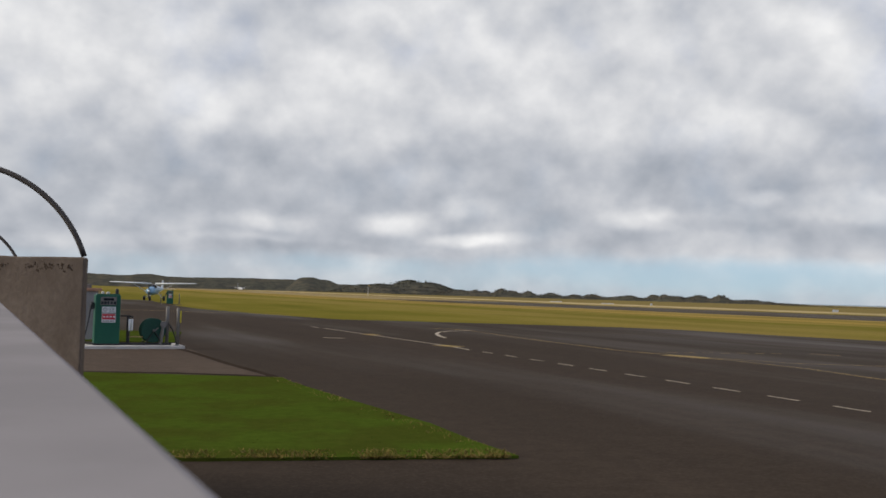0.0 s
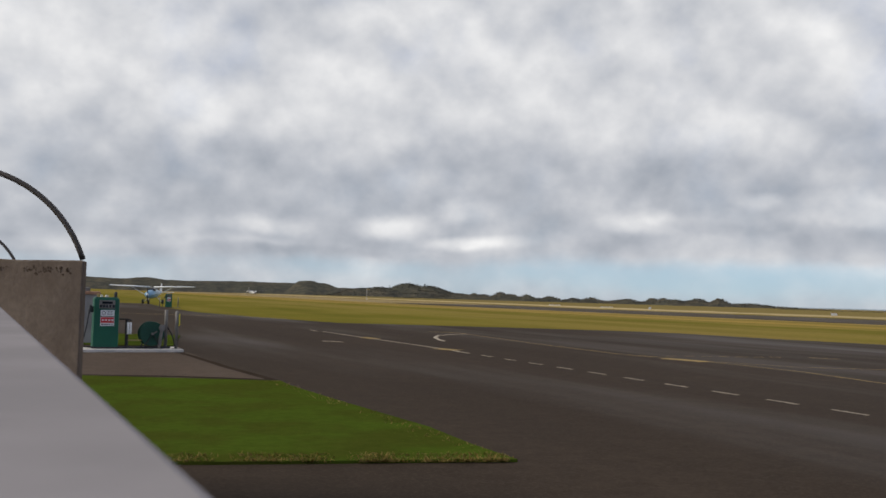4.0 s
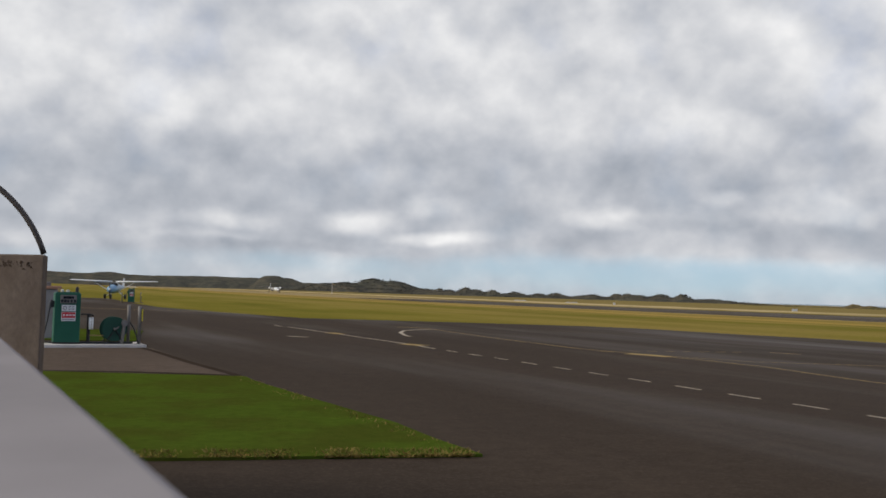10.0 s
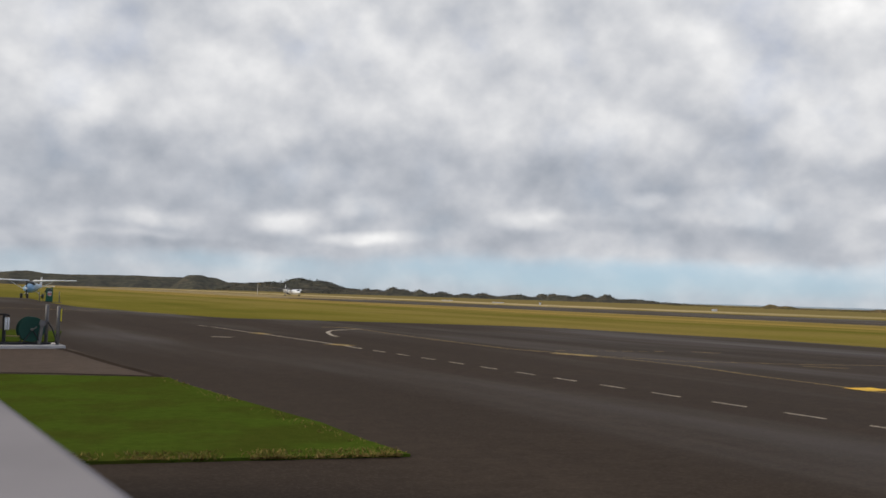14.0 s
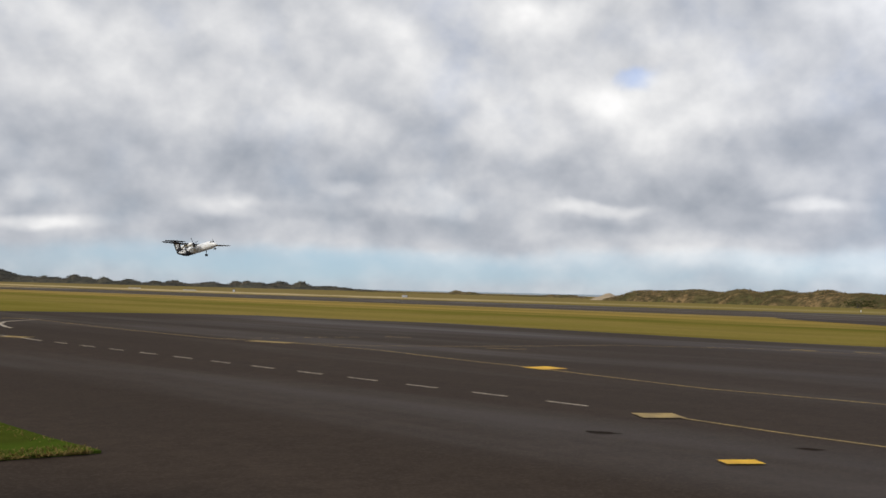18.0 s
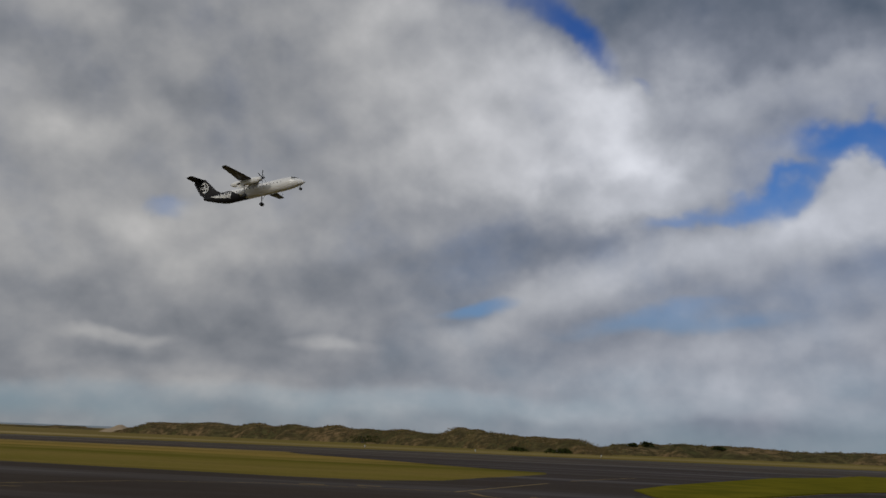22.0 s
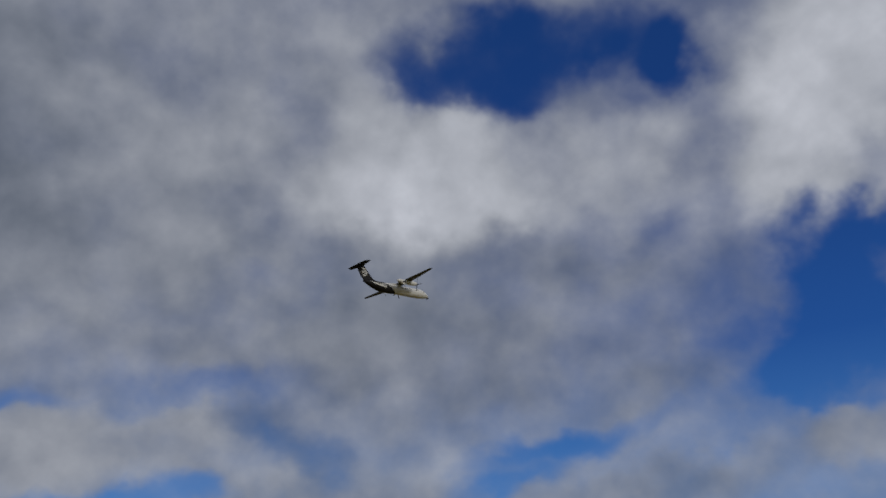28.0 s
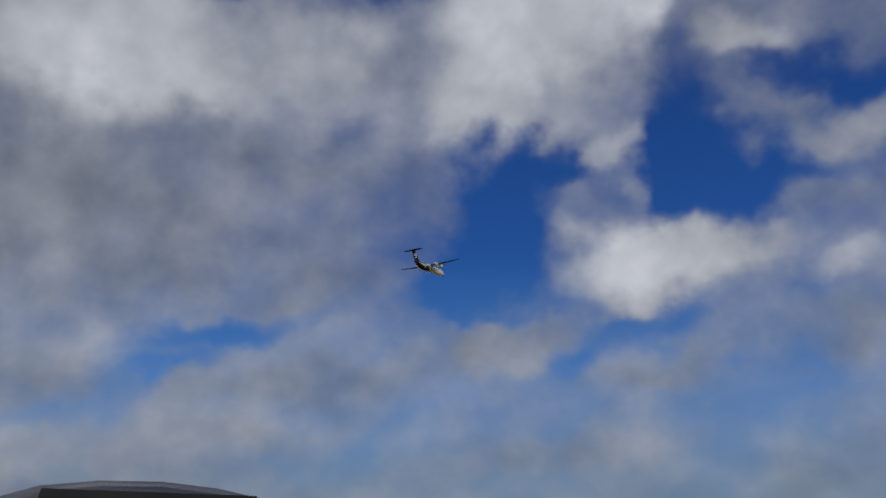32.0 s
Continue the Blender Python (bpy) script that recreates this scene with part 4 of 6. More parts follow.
# ---------------------------------------------------------------- hills and dunes
def ridge(name, az0, az1, near, depth, bumps, base, rough, mat, label, category, nu=220, nv=14, grain=1.0, seed=3, floor=-1.1, tufts=0, tuft=0.8, taper=6.0):
    """A long low hill. near: its distance at both ends; bumps: bearing, elevation and width in degrees of each rise (below zero: flat-topped); base: the rise between them."""
    bm = bmesh.new()
    grid = []

    def rise(az):
        return max([base] + [base + (e - base) * math.exp(-abs((az - b) / w) ** (2 if w > 0 else 4)) for b, e, w in bumps])

    spread = [(-1.6, 0.5), (-1.0, 0.8), (-0.5, 1.0), (0.0, 1.0), (0.5, 1.0), (1.0, 0.8), (1.6, 0.5)]
    for i in range(nu + 1):
        az = az0 + (az1 - az0) * i / nu
        d = near[0] + (near[1] - near[0]) * i / nu
        crest = 0.5 * rise(az) + 0.25 * (rise(az - 0.12) + rise(az + 0.12))
        flank = min(crest, sum(w * rise(az + o) for o, w in spread) / sum(w for _, w in spread))
        end = min(1.0, taper * i / nu, taper * (nu - i) / nu)
        row = []
        for j in range(nv + 1):
            v = j / nv
            dd = d * (1 + 0.02 * noise.noise((az * 0.7, seed, 0))) + depth * v
            x, y = math.sin(radians(az)) * dd, math.cos(radians(az)) * dd
            k = min(1.0, max(0.0, (v - 0.12) / 0.3))
            up = flank + (crest - flank) * k * k * (3 - 2 * k)
            top = (d + depth * 0.45) * math.tan(radians(up)) + EYE - floor
            prof = math.sin(math.pi * min(1.0, v * 1.1)) ** 0.7 if v < 0.95 else 0.0
            n = noise.fractal((x / (grain * 12) + seed, y / (grain * 12), 0), 1.0, 2.0, 5)
            n2 = noise.fractal((x / (grain * 2.4), y / (grain * 2.4) + seed, 3), 0.9, 2.0, 4)
            z = floor - 0.4 + max(0.0, top * prof * end * (1 + 0.22 * rough * n) + rough * grain * 0.42 * n2 * min(1, 4 * v * (1.0 - v)))
            row.append(bm.verts.new((x, y, z)))
        grid.append(row)
    for a, b in zip(grid, grid[1:]):
        for j in range(nv):
            bm.faces.new((a[j], a[j + 1], b[j + 1], b[j]))
    for f in bm.faces:
        f.normal_update()
        if f.normal.z < 0:
            f.normal_flip()
    if tufts:
        rnd = random.Random(seed)
        verts, faces = [], []
        spots = [r[rnd.randint(0, int(nv * 0.6))].co.copy() for r in (rnd.choice(grid) for _ in range(tufts))]
        for p in spots:
            p += Vector((rnd.uniform(-2, 2), rnd.uniform(-2, 2), -0.15))
            for _ in range(5):
                a, h, w = rnd.uniform(0, math.pi), tuft * rnd.uniform(0.5, 1.2), tuft * rnd.uniform(0.12, 0.3)
                q = p + Vector((rnd.uniform(-0.5, 0.5), rnd.uniform(-0.5, 0.5), 0)) * tuft
                i = len(verts)
                verts += [(q.x - math.cos(a) * w, q.y - math.sin(a) * w, q.z), (q.x + math.cos(a) * w, q.y + math.sin(a) * w, q.z), (q.x + rnd.uniform(-0.4, 0.4) * tuft, q.y + rnd.uniform(-0.4, 0.4) * tuft, q.z + h)]
                faces.append((i, i + 1, i + 2))
        me = bpy.data.meshes.new("marram_tufts")
        me.from_pydata(verts, [], faces)
        me.materials.append(MARRAM if mat is DUNE else HILL)
        tagged(new("marram_tufts" if mat is DUNE else "scrub_tufts", me), "tufts of straw-coloured marram grass on the dunes" if mat is DUNE else "dark scrub bushes on a far hill", "grass" if mat is DUNE else "scrub", kind="stuff")
    return thing(name, bm, mat, label, category, kind="structure", smooth_faces=True)


def far_tree(az, d, base, h, seed):
    rnd = random.Random(seed)
    r = root("tree", Matrix.Translation((math.sin(radians(az)) * d, math.cos(radians(az)) * d, base)), "small dark wind-bent tree on a far hill crest", "tree", "trees on the hill crest")
    bm = bmesh.new()
    tube(bm, [(0, 0, -1.0), (0.1, 0, h * 0.4), (0.4, 0, h * 0.75)], [0.25, 0.18, 0.06], 6)
    for k in range(3):
        a = rnd.uniform(0, 6.28)
        tube(bm, [(0.1, 0, h * 0.4), (math.cos(a) * h * 0.25, math.sin(a) * h * 0.25, h * 0.65)], [0.12, 0.04], 5)
    part("trunk", bm, BARK, r)
    bm = bmesh.new()
    for k in range(6):
        clump(bm, rnd.uniform(-0.35, 0.45) * h, rnd.uniform(-0.3, 0.3) * h, h * rnd.uniform(0.3, 0.55), h * rnd.uniform(0.18, 0.32), h * rnd.uniform(0.25, 0.45), rnd, 45, h * 0.09)
    part("crown", bm, BUSH, r)


def build_hills():
    ridge("hill", -36, -3, (1900, 1900), 300, [(-24, 0.80, 4), (-16.7, 0.78, 0.7), (-12, 0.70, 2)], 0.67, 0.22, HILL, "far dark scrub-covered hill ridge", "hill", 320, 12, 9.0, 1)
    ridge("hill", -11, -2, (1750, 1750), 250, [(-7.75, 0.85, -1.0), (-6.9, 0.74, 1.2), (-5.6, 0.50, 1.5)], 0.1, 0.12, HILL, "far dark scrub-covered hill with a blunt shoulder", "hill", 220, 12, 8.0, 2, taper=8.0)
    ridge("hill", -8, 6, (1500, 1500), 220, [(-1.9, 0.83, 1.45), (-0.8, 0.72, 1.5), (-3.6, 0.56, 1.5), (-4.6, 0.50, 1.2)], 0.12, 0.15, HILL,
          "far dark wooded hill with trees on its crest", "hill", 300, 12, 7.0, 5, tufts=1500, tuft=2.2)
    ridge("hill", -5, 22, (1250, 1000), 160, [(1.1, 0.35, 0.8), (1.95, 0.39, 0.35), (2.5, 0.33, 0.4), (3.45, 0.50, 0.42), (4.1, 0.37, 0.5), (5.05, 0.37, 0.35), (6.3, 0.27, 0.5), (7.7, 0.24, 0.35), (8.7, 0.29, 0.5), (10.7, 0.26, 0.6),
          (12.1, 0.36, 0.3), (12.8, 0.38, 0.4), (13.5, 0.29, 0.5), (14.6, 0.37, 0.6), (15.8, 0.39, 0.45), (17.5, 0.18, 0.7), (18.3, 0.13, 0.5)], 0.10, 0.35, HILL, "far low dark scrub ridge", "hill", 520, 10, 5.0, 7, tufts=2600, tuft=1.5)
    ridge("dune", 18, 33, (850, 700), 90, [(20.5, -0.03, 1.6), (24.85, 0.11, 0.5), (25.7, 0.04, 0.5), (31, 0.0, 1.6)], -0.09, 0.5, DUNE, "low far dune with dark scrub", "dune", 300, 10, 3.0, 9, taper=12.0)
    ridge("dune", 32.4, 35.0, (560, 540), 45, [(33.6, 0.20, 0.42)], -0.1, 0.3, SAND, "bare pale sand dune", "dune", 60, 10, 2.0, 4)
    ridge("dune", 33.2, 61.2, (522, 285), 60, [(36.2, 0.37, 0.9), (38.4, 0.48, 1.2), (40.9, 0.56, 0.8), (43.0, 0.55, 0.8), (45.4, 0.58, 1.0), (47.2, 0.47, 1.2), (49.2, 0.51, 1.1), (52.5, 0.77, 0.7), (53.3, 0.67, 0.9), (54.4, 0.50, 1.3), (57, 0.37, 1.8), (59.4, 0.34, 1.0)],
          0.32, 0.30, DUNE, "coastal dunes covered in straw-coloured marram grass", "dune", 900, 30, 2.0, 11, tufts=6000, tuft=0.6, taper=14.0)
    rnd = random.Random(21)
    for k in range(14):
        az = -4.7 + 0.28 * k + rnd.uniform(-0.1, 0.1)
        crest = 0.44 + 0.32 * max(0.0, min(1.0, (az + 4.2) / 1.9))
        far_tree(az, 1575, 1575 * math.tan(radians(crest)), rnd.uniform(3.2, 5.6), 40 + k)
    ridge("dune", 58, 108, (330, 330), 60, [(61.9, 0.22, 0.6), (63.1, 0.31, 0.6), (65, 0.27, 2), (68, 0.28, 2.6), (76, 0.16, 5), (88, 0.14, 6)], 0.08, 0.5, DUNE, "coastal dunes covered in brown scrub", "dune", 420, 14, 2.2, 13, tufts=2500, tuft=0.6, taper=16.0)


def clump(bm, x, y, z, w, h, rnd, leaves, size):
    """Leaf scraps scattered through an uneven crown."""
    for _ in range(leaves):
        a, r, k = rnd.uniform(0, 6.283), rnd.random() ** 0.5, rnd.random()
        p = Vector((x + math.cos(a) * r * w * (1 - 0.5 * k * k), y + math.sin(a) * r * w * (1 - 0.5 * k * k), z + h * (0.12 + 0.88 * k * (1 - 0.35 * r * r))))
        q = Euler((rnd.uniform(0, 6), rnd.uniform(0, 6), rnd.uniform(0, 6))).to_matrix()
        s = size * rnd.uniform(0.6, 1.3)
        bm.faces.new([bm.verts.new(p + q @ Vector(c) * s) for c in ((-0.5, -0.4, 0), (0.5, -0.3, 0.1), (0.1, 0.6, 0))])


def shrub(az, d, base, w, h, seed, label="dark green coastal bush on a dune", size=0.45):
    rnd = random.Random(seed)
    x, y = math.sin(radians(az)) * d, math.cos(radians(az)) * d
    r = root("bush", Matrix.Translation((x, y, base)), label, "bush", "bushes on the dunes")
    bm = bmesh.new()
    for k in range(4):
        a = rnd.uniform(0, 6.28)
        tube(bm, [(0, 0, 0), (math.cos(a) * w * 0.25, math.sin(a) * w * 0.25, h * 0.4), (math.cos(a) * w * 0.5, math.sin(a) * w * 0.5, h * 0.75)], [0.09, 0.06, 0.02], 5)
    part("stem", bm, RUST_PIPE, r)
    bm = bmesh.new()
    for k in range(5):
        clump(bm, rnd.uniform(-0.6, 0.6) * w, rnd.uniform(-0.4, 0.4) * w, 0, w * rnd.uniform(0.35, 0.6), h * rnd.uniform(0.6, 1.0), rnd, 110, size)
    part("foliage", bm, BUSH, r)
    return r


# ---------------------------------------------------------------- the near walls
def build_near():
    # chest-high wall with a smooth painted cap, on which the camera leans
    r = root("boundary_wall", Matrix.Translation((0.126, 0, 0)) @ pose(0, 0, 0, 0, 0, 25.2), "chest-high plastered wall with a smooth pale grey cap", "wall")
    bm = bmesh.new()
    box(bm, -0.42, 0.0, -1.6, 6.25, EYE - 0.165, EYE - 0.1, 0.010)
    part("cap", bm, CAP, r, "smooth pale grey painted cap")
    bm = bmesh.new()
    box(bm, -0.37, -0.05, -1.55, 6.2, 0.0, EYE - 0.167)
    part("wall_body", bm, CONCRETE, r)
    # concrete screen wall and the bent pipes behind it
    m = Matrix.Translation((-2.405, 6.60, 0)) @ pose(0, 0, 0, 0, 0, 180 - 12)
    r = root("screen_wall", m, "old stained concrete screen wall with board marks", "wall")
    bm = bmesh.new()
    box(bm, 0, 3.6, -0.22, 0.0, 0, 1.845, 0.012)
    bmesh.ops.subdivide_edges(bm, edges=[e for e in bm.edges if e.calc_length() > 0.5], cuts=14, use_grid_fill=True)
    for v in bm.verts:
        v.co.x += -0.5 * v.co.y * max(0.0, 1 - v.co.x)   # the end is cut on the slant
        n = noise.noise(v.co * 3.1)
        v.co += Vector((0, 0.006 * n, 0.010 * noise.noise((v.co.x * 5, 0, 2)) if v.co.z > 1.8 else 0))
    part("concrete_panel", bm, CONCRETE, r)
    bm = bmesh.new()
    rnd = random.Random(5)
    for k in range(70):   # small rusty chips broken out in clusters under the top edge
        at = rnd.choice((0.10, 0.17, 0.24, 0.30, 0.36, 0.42, 0.62, 0.9))
        x, z, q = at + rnd.gauss(0, 0.016), 1.775 + rnd.gauss(0, 0.014), rnd.uniform(0.002, 0.009)
        ring = [(x + q * rnd.uniform(0.5, 1.4) * math.cos(a), z + q * rnd.uniform(0.5, 1.4) * math.sin(a)) for a in (2 * math.pi * n / 7 for n in range(7))]
        y = 0.0035 + 0.006 * noise.noise(Vector((x, 0.0, z)) * 3.1)
        loft(bm, [[(u, y - 0.01, w) for u, w in ring], [(u, y, w) for u, w in ring]])
    part("chipped_pits", bm, PIT, r, "dark chipped pits in the concrete")
    for d, az, cz, rad, foot in ((6.98, -26.4, 1.55, 0.87, 1.84), (13.4, -26.4, 1.55, 0.86, 0.0)):
        c = radians(az)
        h = root("pipe_hoop", Matrix.Translation((math.sin(c) * d, math.cos(c) * d, 0)) , "dark bent steel pipe hoop standing on the wall" if foot else "dark bent steel pipe hoop behind the wall", "pipe hoop", "pipe hoops")
        a0 = math.asin(max(-1.0, (foot - cz) / rad)) if foot else 0.0
        steps = [a0 + (math.pi - 2 * a0) * k / 40 for k in range(41)]
        legs = [] if foot else [0]
        bm = bmesh.new()
        tube(bm, [(rad, 0, 0) for _ in legs] + [(rad * math.cos(a), 0, cz + rad * math.sin(a)) for a in steps] + [(-rad, 0, 0) for _ in legs], 0.018, 10)
        part("pipe", bm, RUST_PIPE, h, smooth_faces=True)


# ---------------------------------------------------------------- fuel pumps
PUMP_AT = Matrix.Translation((-9.78, 25.35, 0)) @ pose(0, 0, 0, 0, 0, 24.2)


def bars(bm, x0, x1, z, h, y, count, rnd):
    """Rows of short bars where the writing cannot be read."""
    x = x0
    step = (x1 - x0) / count
    for k in range(count):
        box(bm, x + step * 0.12, x + step * rnd.uniform(0.7, 0.9), y - 0.004, y, z, z + h)
        x += step


def fuel_pump(m, label):
    rnd = random.Random(2)
    r = root("fuel_pump", m, label, "fuel pump", "fuel pumps")
    bm = bmesh.new()
    box(bm, 0, 0.64, 0, 0.52, 0.03, 1.33, 0.02)
    part("cabinet", bm, PUMP_GREEN, r, "green enamelled cabinet")
    bm = bmesh.new()
    box(bm, -0.02, 0.66, -0.02, 0.54, 0.0, 0.045, 0.006)
    part("plinth", bm, DARK_METAL, r)
    bm = bmesh.new()
    box(bm, 0.03, 0.61, 0.03, 0.49, 1.33, 1.36, 0.01)
    part("lid", bm, PUMP_GREEN, r)
    bm = bmesh.new()
    box(bm, 0.13, 0.53, -0.022, 0.0, 1.06, 1.28, 0.008)
    dial = part("dial_panel", bm, GALV, r, "grey metal dial panel")
    bm = bmesh.new()
    box(bm, 0.20, 0.46, -0.032, -0.022, 1.185, 1.245, 0.004)
    part("dial_glass", bm, GLASS_DARK, dial)
    bm = bmesh.new()
    bars(bm, 0.13, 0.53, 1.085, 0.075, -0.026, 5, rnd)
    part("counter_digits", bm, BLACK, dial, "black counter wheels")
    bm = bmesh.new()
    box(bm, 0.17, 0.52, -0.012, 0.0, 0.86, 1.02, 0.002)
    sgn = part("label_plate", bm, SIGN_WHITE, r, "white label with a round mark")
    bm = bmesh.new()
    tube(bm, [(0.25 + 0.045 * math.cos(a), -0.015, 0.94 + 0.045 * math.sin(a)) for a in (2 * math.pi * k / 14 for k in range(15))], 0.008, 6)
    part("round_mark", bm, DARK_METAL, sgn)
    bm = bmesh.new()
    for k in range(3):
        bars(bm, 0.33, 0.49, 0.975 - k * 0.04, 0.014, -0.014, 2, rnd)
    part("small_print", bm, DARK_METAL, sgn)
    bm = bmesh.new()
    box(bm, 0.17, 0.52, -0.012, 0.0, 0.60, 0.84, 0.002)
    sgn = part("warning_plate", bm, SIGN_WHITE, r, "white plate with a red warning field")
    bm = bmesh.new()
    box(bm, 0.18, 0.51, -0.018, -0.012, 0.68, 0.83, 0.002)
    part("red_field", bm, SIGN_RED, sgn)
    for x0 in (0.20, 0.28, 0.36, 0.44):
        bm = bmesh.new()
        bars(bm, x0, x0 + 0.07, 0.735, 0.04, -0.021, 1, rnd)
        part("print_bar", bm, SIGN_WHITE, sgn)
    bm = bmesh.new()
    bars(bm, 0.19, 0.50, 0.625, 0.025, -0.015, 5, rnd)
    part("small_print", bm, DARK_METAL, sgn)
    # fittings on the lid
    for x, y, h, w, mat in ((0.10, 0.2, 0.10, 0.022, LINE_FADED), (0.20, 0.3, 0.07, 0.04, SLAB), (0.33, 0.25, 0.06, 0.05, SLAB), (0.56, 0.25, 0.15, 0.045, DARK_METAL)):
        bm = bmesh.new()
        tube(bm, [(x, y, 1.355), (x, y, 1.355 + h * 0.7), (x, y, 1.355 + h)], [w, w, w * 0.6], 10)
        part("vent_cap", bm, mat, r)
    # nozzle and hose on the side
    bm = bmesh.new()
    box(bm, -0.10, 0.0, 0.10, 0.28, 0.95, 1.12, 0.015)
    holster = part("nozzle_holster", bm, DARK_METAL, r)
    bm = bmesh.new()
    tube(bm, [(-0.07, 0.15, 1.14), (-0.09, 0.12, 1.02), (-0.12, 0.08, 0.90)], [0.022, 0.035, 0.02], 8)
    part("nozzle", bm, BLACK, holster)
    bm = bmesh.new()
    tube(bm, [(-0.12, 0.08, 0.90), (-0.16, 0.06, 0.6), (-0.22, 0.05, 0.3), (-0.27, 0.05, 0.12), (-0.2, 0.04, 0.045), (-0.05, 0.03, 0.04), (0.05, 0.0, 0.04)], 0.018, 8)
    part("hose", bm, BLACK, r, "black rubber delivery hose", smooth_faces=True)
    return r


def hose_reel(m):
    r = root("hose_reel", m, "dark green drum hose reel on a steel stand", "hose reel")
    bm = bmesh.new()
    for y in (-0.16, 0.15):
        rings = [[(rad * math.cos(a), y + dy, 0.40 + rad * math.sin(a)) for a in (2 * math.pi * k / 32 for k in range(32))] for rad, dy in ((0.325, -0.012), (0.33, 0.0), (0.325, 0.012))]
        loft(bm, rings)
    part("reel_flange", bm, REEL_GREEN, r, "green round flanges")
    bm = bmesh.new()
    for k in range(6):
        rr, y = 0.21, -0.125 + k * 0.05
        tube(bm, [(rr * math.cos(a), y, 0.40 + rr * math.sin(a)) for a in (2 * math.pi * i / 20 for i in range(21))], 0.025, 6)
    part("wound_hose", bm, BLACK, r, "black hose wound on the drum", smooth_faces=True)
    bm = bmesh.new()
    tube(bm, [(0, -0.24, 0.40), (0, 0.24, 0.40)], 0.035, 10)
    part("axle", bm, GALV, r)
    for y in (-0.21, 0.21):
        bm = bmesh.new()
        tube(bm, [(-0.25, y, 0.0), (0, y, 0.40), (0.25, y, 0.0)], 0.02, 6)
        part("stand_leg", bm, DARK_METAL, r)
    bm = bmesh.new()
    tube(bm, [(0, -0.25, 0.40), (0.02, -0.27, 0.41), (0.10, -0.27, 0.47)], 0.016, 6)
    part("crank", bm, GALV, r)
    return r


def bollard(m, h, tape, label):
    r = root("bollard", m, label, "bollard", "bollards round the pumps")
    bm = bmesh.new()
    tube(bm, [(0, 0, 0), (0, 0, h - 0.02), (0, 0, h)], [0.046, 0.046, 0.032], 14)
    part("post", bm, GALV, r, smooth_faces=True)
    bm = bmesh.new()
    tube(bm, [(0, 0, 0.0), (0, 0, 0.012)], 0.10, 14)
    part("base_plate", bm, GALV, r)
    if tape:
        bm = bmesh.new()
        box(bm, 0.047, 0.077, -0.045, 0.0, h - 0.40, h - 0.08, 0.004)
        part("reflector_strip", bm, YELLOW_TAPE, r, "yellow reflector strip")
    return r


